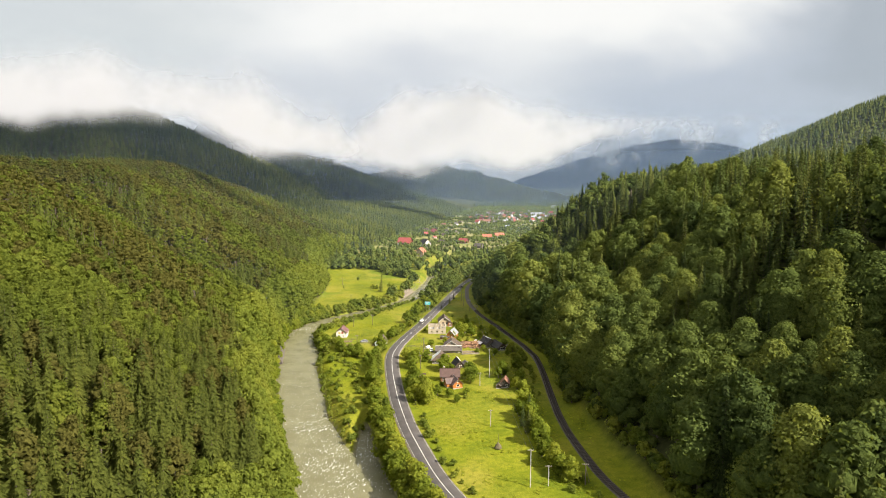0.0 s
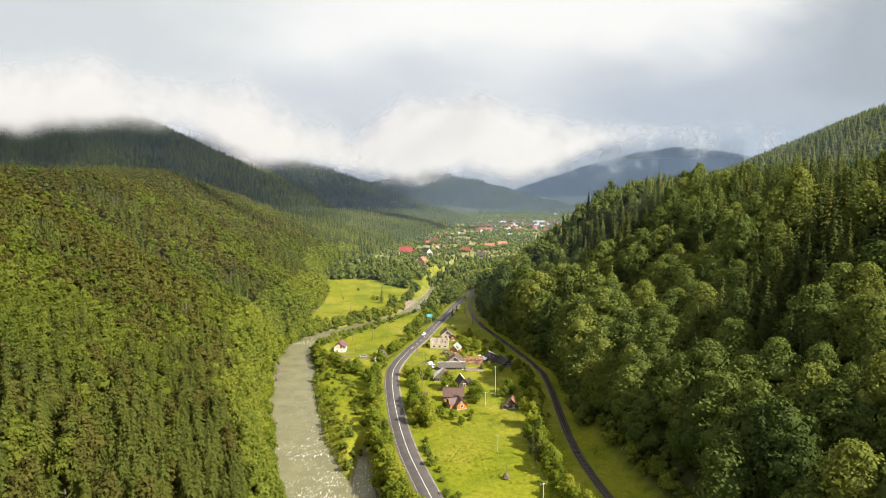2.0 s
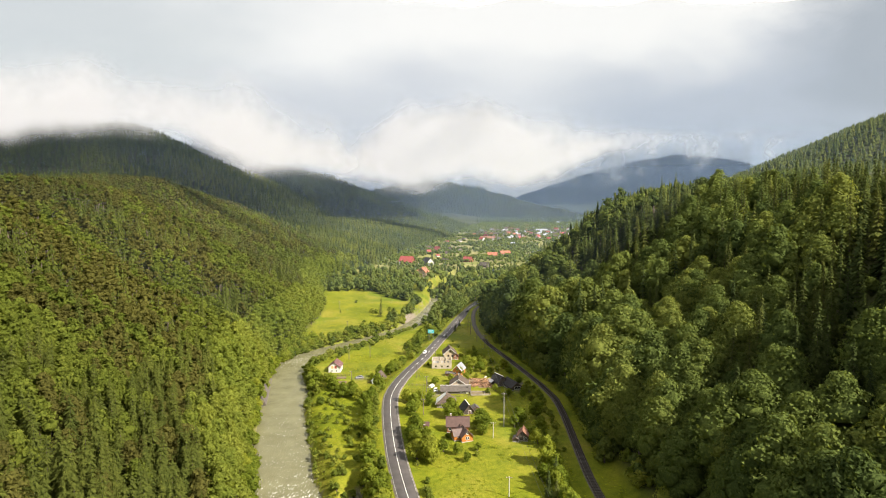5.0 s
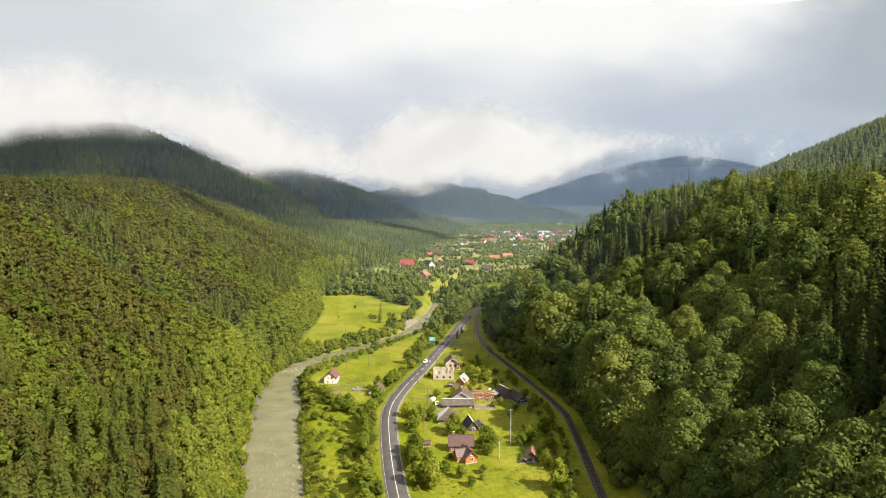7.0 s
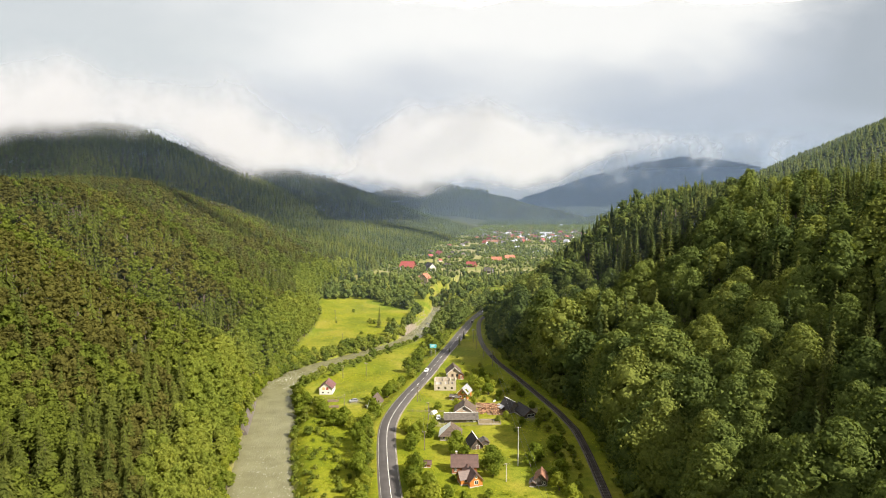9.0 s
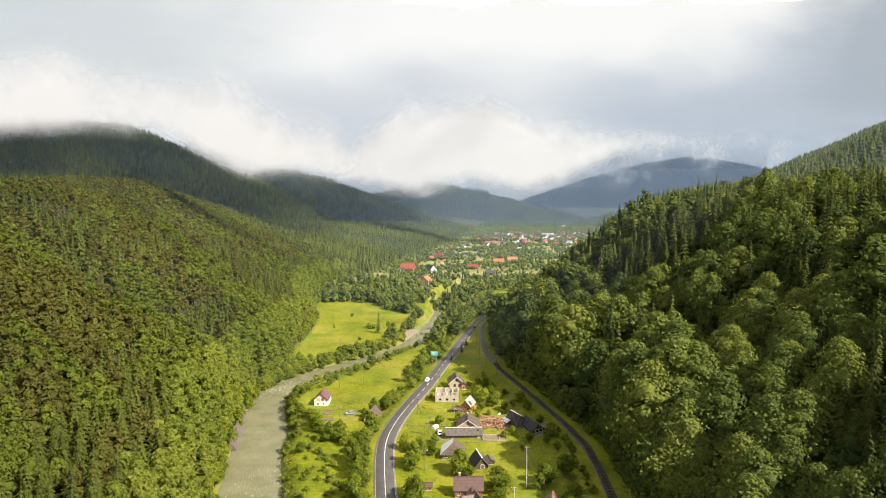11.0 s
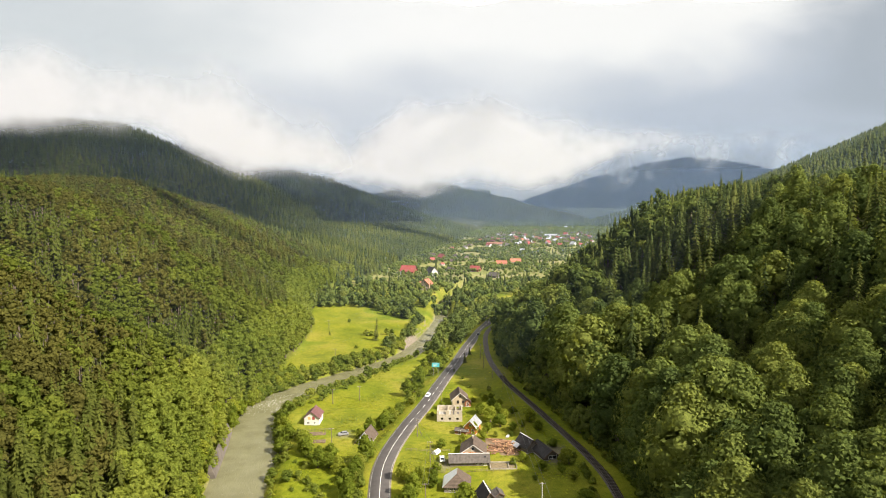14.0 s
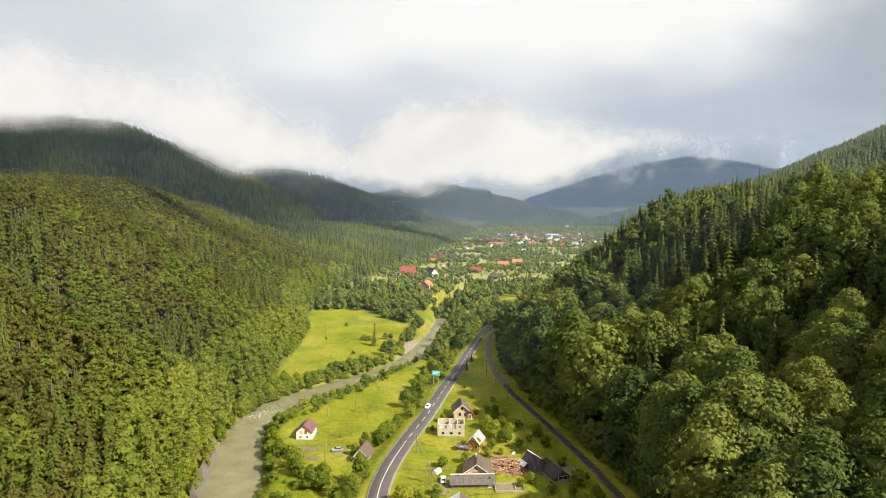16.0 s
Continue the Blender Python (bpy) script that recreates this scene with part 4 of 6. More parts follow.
OLD_WOOD = plain("pole_wood", (0.16, 0.13, 0.1), 0.9, 0.35, 2.0)


def glass_material():
    m, nt, b = material("window_glass")
    n = noise_node(nt, 0.4, 2)
    r = ramp_node(nt, n.outputs[0], [(0.3, (0.012, 0.014, 0.016)), (0.7, (0.035, 0.038, 0.042))])
    nt.links.new(r.outputs[0], b.inputs["Base Color"])
    b.inputs["Roughness"].default_value = 0.08
    return m


GLASS = glass_material()


def part(name, bm, mat, parent, label=""):
    """Links a bmesh as one mesh under a thing or a part."""
    bmesh.ops.recalc_face_normals(bm, faces=bm.faces)
    me = bpy.data.meshes.new(name)
    bm.to_mesh(me)
    bm.free()
    if mat:
        me.materials.append(mat)
    ob = new(name, me)
    ob.parent = parent
    if label:
        tagged(ob, label)
    return ob


def box(x0, x1, y0, y1, z0, z1, bm=None, bevel=0.0):
    bm = bm or bmesh.new()
    g = bmesh.ops.create_cube(bm, size=1)
    bmesh.ops.scale(bm, vec=(x1 - x0, y1 - y0, z1 - z0), verts=g["verts"])
    bmesh.ops.translate(bm, vec=((x0 + x1) / 2, (y0 + y1) / 2, (z0 + z1) / 2), verts=g["verts"])
    if bevel:
        bmesh.ops.bevel(bm, geom=list({e for v in g["verts"] for e in v.link_edges}), offset=bevel, segments=1, affect="EDGES")
    return bm


def slab(points, thick, bm=None):
    """A plate from a polygon, thickened downwards along its normal."""
    bm = bm or bmesh.new()
    p = [Vector(q) for q in points]
    nrm = (p[1] - p[0]).cross(p[2] - p[0]).normalized()
    if nrm.z < 0:
        nrm = -nrm
    a = [bm.verts.new(q) for q in p]
    b = [bm.verts.new(q - nrm * thick) for q in p]
    bm.faces.new(a)
    bm.faces.new(list(reversed(b)))
    for i in range(len(p)):
        j = (i + 1) % len(p)
        bm.faces.new((a[i], b[i], b[j], a[j]))
    return bm


def rod(a, b, ra, rb=None, sides=8, bm=None):
    bm = bm or bmesh.new()
    v, f = tube(a, b, ra, ra if rb is None else rb, sides)
    vs = [bm.verts.new(q) for q in v]
    for t in f:
        bm.faces.new([vs[i] for i in t])
    bm.faces.new(vs[:sides][::-1])
    bm.faces.new(vs[sides:])
    return bm


def place(name, label, category, x, y, yaw=0.0, sink=0.0, group="", z=None):
    root = new(name)
    root.matrix_basis = pose(x, y, (ground_at(x, y) if z is None else z) - sink, 0, 0, yaw)
    return tagged(root, label, category, group)


def opening(root, kind, side, u, z, w, h, half_w, half_d, frame_mat=TRIM_WHITE, fill=None, cross=True):
    """A window or door on one wall: frame, pane, glazing bar."""
    def spot(a, b, z0, z1, out0, out1):
        if side == "front":
            return box(a, b, -half_d - out1, -half_d - out0, z0, z1)
        if side == "back":
            return box(a, b, half_d + out0, half_d + out1, z0, z1)
        if side == "right":
            return box(half_w + out0, half_w + out1, a, b, z0, z1)
        return box(-half_w - out1, -half_w - out0, a, b, z0, z1)
    t = 0.09
    bm = spot(u - w / 2 - t, u + w / 2 + t, z + h, z + h + t, -0.02, 0.07)
    for a, b, z0, z1 in ((u - w / 2 - t, u + w / 2 + t, z - t, z), (u - w / 2 - t, u - w / 2, z, z + h), (u + w / 2, u + w / 2 + t, z, z + h)):
        other = spot(a, b, z0, z1, -0.02, 0.07)
        me = bpy.data.meshes.new("tmp")
        other.to_mesh(me)
        other.free()
        bm.from_mesh(me)
        bpy.data.meshes.remove(me)
    fr = part(kind, bm, frame_mat, root)
    part("pane" if kind == "window" else "leaf", spot(u - w / 2, u + w / 2, z, z + h, 0.0, 0.03), fill or GLASS, fr)
    if kind == "window" and cross:
        part("glazing_bar", spot(u - 0.035, u + 0.035, z, z + h, 0.03, 0.06), frame_mat, fr)
    return fr


def house(name, label, x, y, yaw, w, d, eave, ridge, wall, roof, over=0.5, hip=0.0, left_roof=None, gable=None, doors=(), windows=(), chimney=None, plinth=0.35,
          frame_mat=TRIM_WHITE, category="house", fascia=None, sink=0.15, cat=0.0, group="", cap=None):
    """A house with its ridge along its own y axis and its gable towards -y. hip: how far the ridge draws in at both ends. cat: extra reach of the left slope."""
    root = place(name, label, category, x, y, yaw, sink, group)
    hw, hd = w / 2, d / 2
    bm = bmesh.new()
    top = eave if hip else ridge - 0.12
    rings = []
    for yy in (-hd, hd):
        pts = [(-hw, yy, plinth), (hw, yy, plinth), (hw, yy, eave)] + ([] if hip else [(0, yy, top)]) + [(-hw, yy, eave)]
        rings.append([bm.verts.new(p) for p in pts])
    bm.faces.new(rings[0])
    bm.faces.new(rings[1][::-1])
    n = len(rings[0])
    for i in range(n):
        bm.faces.new((rings[0][i], rings[0][(i + 1) % n], rings[1][(i + 1) % n], rings[1][i]))
    part("wall", bm, wall, root)
    part("foundation", box(-hw - 0.06, hw + 0.06, -hd - 0.06, hd + 0.06, -0.8, plinth + 0.01), CONCRETE, root, "grey concrete foundation")
    k = (ridge - eave) / hw
    e = eave - over * k
    r0, r1 = -hd - (0 if hip else over) + hip, hd + (0 if hip else over) - hip
    y0, y1 = -hd - over, hd + over
    lo, ox = e - cat * k * 0.75, hw + over
    part("roof_slope", slab([(-ox - cat, y0, lo), (0, r0, ridge), (0, r1, ridge), (-ox - cat, y1, lo)], 0.16), left_roof or roof, root)
    part("roof_slope", slab([(ox, y0, e), (ox, y1, e), (0, r1, ridge), (0, r0, ridge)], 0.16), roof, root)
    if hip:
        part("roof_hip", slab([(-ox, y0, e), (ox, y0, e), (0, r0, ridge)], 0.16), roof, root)
        part("roof_hip", slab([(ox, y1, e), (-ox, y1, e), (0, r1, ridge)], 0.16), roof, root)
    else:
        part("ridge_cap", box(-0.16, 0.16, r0, r1, ridge - 0.06, ridge + 0.07), cap or roof, root)
        for s in (-1, 1):
            part("bargeboard", slab([(s * ox, y0 - 0.04, e + 0.02), (0, r0 - 0.04, ridge + 0.02), (0, r0 - 0.04, ridge - 0.24), (s * ox, y0 - 0.04, e - 0.22)], 0.05), fascia or TRIM_BROWN, root)
        if gable:
            part("gable_panel", slab([(-hw + 0.02, -hd - 0.03, eave), (hw - 0.02, -hd - 0.03, eave), (0, -hd - 0.03, ridge - 0.2)], 0.04), gable, root)
    for o in windows:
        opening(root, "window", *o, hw, hd, frame_mat)
    for o in doors:
        opening(root, "door", *o[:5], hw, hd, frame_mat, o[5] if len(o) > 5 else TRIM_BROWN)
    if chimney:
        cx, cy, ch = chimney
        ch_ob = part("chimney", box(cx - 0.28, cx + 0.28, cy - 0.28, cy + 0.28, eave, ridge + ch, bevel=0.02), BEIGE, root, "small plastered chimney")
        part("chimney_cap", box(cx - 0.36, cx + 0.36, cy - 0.36, cy + 0.36, ridge + ch, ridge + ch + 0.1), CONCRETE, ch_ob)
    return root


# white house by the river
house("white_house", "white plastered house with a burgundy metal roof in a meadow", -63.0, 364.3, 0, 6.2, 8.2, 3.6, 6.1, PLASTER, ROOF_BURGUNDY, 0.5,
      windows=[("front", -1.4, 0.8, 0.9, 0.9), ("front", 1.2, 0.8, 0.7, 0.9), ("right", 0.5, 1.6, 1.0, 1.1), ("right", -2.4, 1.6, 1.0, 1.1)],
      doors=[("front", 0.75, 2.5, 1.2, 1.5, RED_DOOR), ("front", -1.1, 2.5, 1.3, 1.4, OCHRE)], fascia=ROOF_BURGUNDY)
# low cottage left of the road
house("grey_cottage", "pale green cottage with a steep grey-brown roof beside the road", -36.6, 341.4, -10, 5.2, 7.6, 2.1, 5.2, GREEN_WALL, ROOF_UMBER, 0.5,
      windows=[("front", 0.3, 0.9, 0.9, 1.1), ("front", 0.0, 3.0, 0.6, 0.6)], fascia=TRIM_WHITE, cat=1.6)


def unfinished():
    root = place("unfinished_house", "roofless two-storey shell of pale blocks, under construction", "house", -4.6, 356.6, -1, 0.1)
    w, d, t = 10.4, 7.0, 0.4
    hw, hd = w / 2, d / 2

    def wall_x(yc, holes, z0, z1):
        """A wall along x, broken by openings (centre, width, sill, head)."""
        xs = sorted(holes)
        at = -hw
        for c, ww, s, h in xs:
            part("wall_pier", box(at, c - ww / 2, yc - t / 2, yc + t / 2, z0, z1), BLOCKWORK, root)
            if s > z0:
                part("wall_sill", box(c - ww / 2, c + ww / 2, yc - t / 2, yc + t / 2, z0, s), BLOCKWORK, root)
            if h < z1:
                part("wall_lintel", box(c - ww / 2, c + ww / 2, yc - t / 2, yc + t / 2, h, z1), BLOCKWORK, root)
            at = c + ww / 2
        part("wall_pier", box(at, hw, yc - t / 2, yc + t / 2, z0, z1), BLOCKWORK, root)

    lower = [(-3.1, 1.0, 1.0, 1.9), (0.1, 1.0, 1.0, 1.9), (3.2, 1.0, 1.0, 1.9)]
    upper = [(-3.0, 2.8, 3.2, 4.5), (0.3, 0.9, 3.2, 4.9), (1.6, 0.7, 3.2, 4.9), (3.4, 1.0, 3.4, 4.5)]
    wall_x(-hd + t / 2, lower, -0.6, 2.7)
    wall_x(-hd + t / 2, upper, 2.7, 4.9)
    wall_x(hd - t / 2, lower, -0.6, 2.7)
    wall_x(hd - t / 2, [(3.2, 1.0, 3.4, 4.6)], 2.7, 4.9)
    for s in (-1, 1):
        part("side_wall", box(s * hw - (t if s > 0 else 0), s * hw + (0 if s > 0 else t), -hd + t, hd - t, -0.6, 4.9), BLOCKWORK, root)
    part("cross_wall", box(-0.9, -0.6, -hd + t, hd - t, 2.8, 4.6), BLOCKWORK, root)
    part("cross_wall", box(2.3, 2.6, -hd + t, hd - t, 2.8, 4.6), BLOCKWORK, root)
    part("floor_slab", box(-hw + t, hw - t, -hd + t, hd - t, 2.55, 2.8), CONCRETE, root, "grey concrete floor slab")
    for s in (-1.2, 1.4, 4.2):
        part("rafter", box(s - 0.08, s + 0.08, -hd + 0.1, hd - 0.1, 4.9, 5.02), OLD_WOOD, root)


unfinished()
house("beige_chalet", "beige two-storey chalet with a dark brown gabled roof", -0.4, 375.6, 4, 6.6, 8.0, 3.7, 6.5, BEIGE, ROOF_UMBER, 0.8, gable=BEIGE,
      windows=[("front", -0.9, 1.6, 0.9, 1.2), ("front", 1.4, 1.6, 0.9, 1.2), ("front", 0.0, 4.1, 0.8, 0.8), ("right", 0, 1.6, 1.0, 1.2)],
      fascia=TRIM_WHITE, frame_mat=TRIM_BROWN)
house("porch", "small dark porch with a brown gabled roof beside a chalet", 3.2, 372.6, 4, 2.6, 2.6, 2.4, 3.9, RUST_WOOD, ROOF_BROWN, 0.35, category="porch",
      doors=[("front", 0.0, 0.4, 0.9, 1.8)])
# orange wooden house
house("orange_house", "orange boarded house with a bright zinc roof", 4.4, 342.0, -20, 4.4, 6.4, 3.4, 5.7, ORANGE_WOOD, ROOF_ZINC, 0.5,
      windows=[("front", 0.1, 3.3, 0.8, 0.9), ("front", -1.0, 1.0, 0.8, 1.0), ("right", 0, 1.4, 0.8, 1.0)], doors=[("front", 1.1, 0.4, 0.9, 1.9)], fascia=TRIM_WHITE)
house("lean_to_shed", "low brown shed with a pale sheet roof beside an orange house", 0.0, 340.6, 72, 3.0, 4.4, 1.7, 2.3, RUST_WOOD, ROOF_SLATE, 0.4, category="shed",
      doors=[("left", 0.4, 0.3, 0.9, 1.5)])
# chalet and long barn
house("wooden_chalet", "orange-walled wooden chalet with a dark brown slate roof", 3.9, 320.4, -4, 8.0, 8.0, 2.5, 5.3, ORANGE_WOOD, ROOF_UMBER, 0.7, gable=BEIGE,
      windows=[("front", 0.0, 3.1, 0.9, 0.9), ("front", -2.2, 1.0, 1.0, 1.2), ("front", 1.9, 1.0, 1.0, 1.2), ("right", 1, 1.0, 1.0, 1.1)], fascia=TRIM_WHITE, chimney=(-0.3, 2.0, 0.6))


def barn():
    root = place("long_barn", "long low barn with a weathered grey slate roof", "barn", 2.1, 312.6, 2, 0.1)
    hw, hd = 6.7, 2.3
    part("wall", box(-hw, hw, -hd, hd, -0.5, 1.9), GREY_WOOD, root)
    part("roof_slope", slab([(-hw - 0.4, -hd - 0.7, 1.5), (hw + 0.4, -hd - 0.7, 1.5), (hw + 0.4, 0.4, 3.5), (-hw - 0.4, 0.4, 3.5)], 0.14), ROOF_SLATE, root)
    part("roof_slope", slab([(-hw - 0.4, 0.4, 3.5), (hw + 0.4, 0.4, 3.5), (hw + 0.4, hd + 0.5, 1.9), (-hw - 0.4, hd + 0.5, 1.9)], 0.14), ROOF_SLATE, root)
    part("ridge_cap", box(-hw - 0.4, hw + 0.4, 0.25, 0.55, 3.45, 3.58), TRIM_WHITE, root, "pale flashing along the ridge")
    for s in (-1, 1):
        part("gable_end", slab([(s * hw, -hd, 1.7), (s * hw, hd, 1.7), (s * hw, 0.4, 3.3)], 0.1), GREY_WOOD, root)
    for u in (-5.2, -3.0, -0.8, 1.4):
        part("wall_post", box(u - 0.09, u + 0.09, -hd - 0.08, -hd, -0.4, 1.6), TRIM_BROWN, root)
    for u in (2.6, 4.0):
        opening(root, "window", "front", u, 0.7, 0.8, 0.7, hw, hd)
    opening(root, "door", "front", 5.4, 0.0, 1.0, 1.5, hw, hd, TRIM_WHITE, TRIM_WHITE)
    part("skylight", box(5.0, 5.6, -1.2, -0.7, 2.75, 3.02), GLASS, root)
    part("skylight", box(-4.6, -4.2, -0.2, 0.2, 3.3, 3.52), GLASS, root)


barn()
house("grey_log_house", "weathered grey house with a hipped roof, one slope of bright zinc", -2.2, 295.0, -3, 7.6, 7.4, 2.4, 5.6, GREY_WOOD, ROOF_UMBER, 0.6, 1.5, ROOF_WHITE,
      windows=[("front", -2.2, 1.0, 0.9, 1.0), ("front", -0.4, 1.0, 0.9, 1.0)], doors=[("front", 2.9, 0.3, 1.1, 1.7, TRIM_WHITE)])
house("dark_shed", "steep dark wooden shed with a pale ridge strip", 6.6, 286.6, 12, 4.4, 7.2, 1.7, 4.3, DARK_WOOD, ROOF_BLACK, 0.45, category="shed", fascia=TRIM_BROWN, cap=TRIM_WHITE,
      doors=[("front", 0.2, 0.3, 1.1, 1.5)])
house("side_shed", "small dark lean-to shed with a sagging roof", 10.2, 288.6, 10, 2.8, 3.6, 1.5, 2.3, DARK_WOOD, ROOF_SLATE, 0.3, category="shed")
# brown house and cabin
house("brown_house", "red-brown boarded house with a brown metal roof", 2.3, 266.6, 90, 6.0, 8.2, 2.9, 5.5, RUST_WOOD, ROOF_BROWN, 0.5, fascia=TRIM_BROWN,
      windows=[("left", -2.4, 1.0, 1.0, 1.1), ("left", 3.0, 1.0, 0.8, 1.1), ("front", 0, 1.2, 1.0, 1.1)], chimney=(1.2, 2.6, 0.5))
house("entrance_porch", "white-railed entrance porch with a brown roof", 3.3, 262.3, 0, 3.0, 2.8, 2.2, 3.2, PLASTER, ROOF_BROWN, 0.35, category="porch", doors=[("front", 0, 0.4, 0.9, 1.7, RED_DOOR)])
house("orange_cabin", "small orange wooden cabin with a brown cross-gabled roof", 4.9, 256.6, 18, 4.2, 5.2, 2.4, 4.5, ORANGE_WOOD, ROOF_BROWN, 0.5,
      windows=[("front", 0.0, 1.0, 1.1, 1.0), ("front", 0.0, 2.9, 0.7, 0.7)], category="cabin")
house("cabin_wing", "low wing of an orange cabin under a brown roof", 2.0, 257.2, 108, 3.6, 3.4, 2.2, 4.0, ORANGE_WOOD, ROOF_BROWN, 0.4, category="cabin", windows=[("left", 0, 1.0, 0.8, 0.8)])
house("garden_hut", "small dark brown hut with a low roof in a garden", -10.8, 269.6, 90, 2.4, 3.6, 1.5, 2.2, RUST_WOOD, ROOF_BROWN, 0.35, category="hut", doors=[("left", 0, 0.3, 0.8, 1.2)])
house("garden_shack", "ramshackle shack with a rusty brown gabled roof", 26.3, 256.2, -12, 3.6, 4.6, 2.4, 4.2, DARK_WOOD, ROOF_RUST, 0.4, category="shack", windows=[("front", 0.8, 0.7, 0.9, 1.0)],
      fascia=ROOF_RUST)
house("shack_annex", "low dark lean-to against a rusty shack", 23.6, 255.2, -12, 2.0, 3.2, 1.4, 2.0, DARK_WOOD, ROOF_SLATE, 0.25, category="shed")
# dark farmstead by the railway
house("dark_farmhouse", "old dark farmhouse with a black roof and grey gable", 23.2, 323.8, 28, 4.8, 7.0, 2.4, 5.0, GREY_WOOD, ROOF_BLACK, 0.5, cap=TRIM_WHITE, windows=[("front", 0.8, 0.9, 0.9, 0.9)])
house("farm_annex", "low annex with a pale blue-grey sheet roof", 19.6, 324.6, 28, 2.4, 4.0, 1.6, 2.3, DARK_WOOD, ROOF_ZINC, 0.3, category="shed")
house("dark_barn", "long dark barn with a tarred roof and glazed front", 28.8, 318.6, 20, 5.4, 10.0, 1.8, 3.8, DARK_WOOD, ROOF_BLACK, 0.5, category="barn",
      windows=[("front", 0.4, 0.7, 3.0, 1.0)])


def log_pile():
    root = place("log_pile", "heap of cut orange-brown logs and timber in a yard", "log pile", 14.6, 326.0, 0)
    rng = np.random.default_rng(5)
    bark = plain("log_bark", (0.24, 0.13, 0.075), 0.9, 0.35, 2.0, per_object=0.5)
    ends = plain("cut_wood", (0.55, 0.35, 0.17), 0.8, 0.2, 3.0, per_object=0.2)
    logs = []
    for L, r in ((1.7, 0.17), (2.4, 0.2), (3.2, 0.22), (1.1, 0.2)):
        bm = rod((-L / 2, 0, 0), (L / 2, 0, 0.02), r, r * 0.88, 8)
        me = bpy.data.meshes.new("log")
        bm.to_mesh(me)
        bm.free()
        me.materials.append(bark)
        me.materials.append(ends)
        for p in me.polygons:
            if len(p.vertices) > 4:
                p.material_index = 1
        logs.append(me)
    for k in range(260):
        ob = new("log", logs[rng.integers(0, 4)])
        ob.parent = root
        a = rng.uniform(0, 2 * math.pi)
        heap = k > 70
        if heap:
            q = math.sqrt(rng.uniform()) * 4.6
            px, py = 1.6 + math.cos(a) * q, -1.2 + math.sin(a) * q * 0.9
            pz = 0.2 + max(0.0, 2.5 * (1 - (q / 4.8) ** 1.2)) * rng.uniform(0.45, 1.0)
            turn = rng.uniform(0, 180)
            up = rng.normal(0, 14)
        else:
            px, py, pz = rng.uniform(-5.2, 3.4), rng.uniform(-6.5, 7.5), 0.18 + 0.25 * rng.uniform()
            turn, up = rng.normal(0, 28), rng.normal(0, 3)
        g = ground_at(14.6 + px, 326 + py) - ground_at(14.6, 326)
        ob.matrix_basis = pose(px, py, pz + g, 0, up, turn)
    part("mud_patch", slab([(-6.4, -7.6, 0.05), (6.4, -7.0, 0.05), (6.0, 7.6, 0.05), (-5.6, 8.6, 0.05)], 0.3), plain("bare_earth", (0.19, 0.13, 0.08), 0.95, 0.35, 0.4), root, "bare brown earth strewn with bark")


log_pile()


def pen():
    root = place("garden_pen", "timber-edged vegetable plot with pale boards", "garden bed", 13.6, 309.6, 0)
    for a in ((-4.6, 4.4, -2.7, -2.5), (-4.6, 4.4, 2.5, 2.7), (-4.6, -4.35, -2.5, 2.5), (4.15, 4.4, -2.5, 2.5), (1.6, 1.8, -2.5, 2.5)):
        part("board", box(*a, -0.3, 0.5), PALE_BOARD if a[0] in (-4.6, 1.6) else GREY_WOOD, root)
    part("soil", box(-4.35, 4.15, -2.5, 2.5, -0.3, 0.12), plain("garden_soil", (0.17, 0.13, 0.07), 0.95, 0.4, 1.0), root, "brown garden soil")


pen()


def wooden_fence(label, a, b, tall=1.1, step=1.9):
    """Posts with two rails between them, following the ground from a to b."""
    root = place("garden_fence", label, "fence", *a)
    z0 = ground_at(*a)
    n = max(2, int(math.dist(a, b) / step))
    spots = [(a[0] + (b[0] - a[0]) * k / n, a[1] + (b[1] - a[1]) * k / n) for k in range(n + 1)]
    feet = [Vector((x - a[0], y - a[1], ground_at(x, y) - z0)) for x, y in spots]
    for p in feet:
        part("post", rod(p + Vector((0, 0, -0.4)), p + Vector((0.02, 0.01, tall)), 0.07, 0.06, 6), OLD_WOOD, root)
    for p, q in zip(feet, feet[1:]):
        for h in (0.45, 0.92):
            part("fence_rail", rod(p + Vector((0, -0.08, h)), q + Vector((0, -0.08, h)), 0.045, 0.04, 5), OLD_WOOD, root)
    return root


wooden_fence("weathered post-and-rail fence round a grassy yard", (-20.4, 323.6), (-4.7, 322.8))
wooden_fence("weathered post-and-rail fence behind a long barn", (-8.4, 304.8), (14.0, 305.6))
wooden_fence("weathered post-and-rail fence beside a riverside garden", (-66.5, 352.6), (-53.6, 353.4))


def vegetable_bed(x, y, yaw, w, d):
    root = place("vegetable_bed", "low ridged bed of bare brown soil in grass", "garden bed", x, y, yaw)
    soil = plain("dug_soil", (0.15, 0.105, 0.065), 0.95, 0.4, 1.2, bumps=0.8)
    for k in range(4):
        u = (k - 1.5) * d / 4
        part("soil_ridge", slab([(-w / 2, u - d / 10, 0.22), (w / 2, u - d / 10, 0.22), (w / 2, u + d / 10, 0.22), (-w / 2, u + d / 10, 0.22)], 0.5), soil, root)


vegetable_bed(-58.6, 350.0, 4, 7.4, 3.6)
vegetable_bed(-56.4, 342.0, 6, 6.0, 3.2)


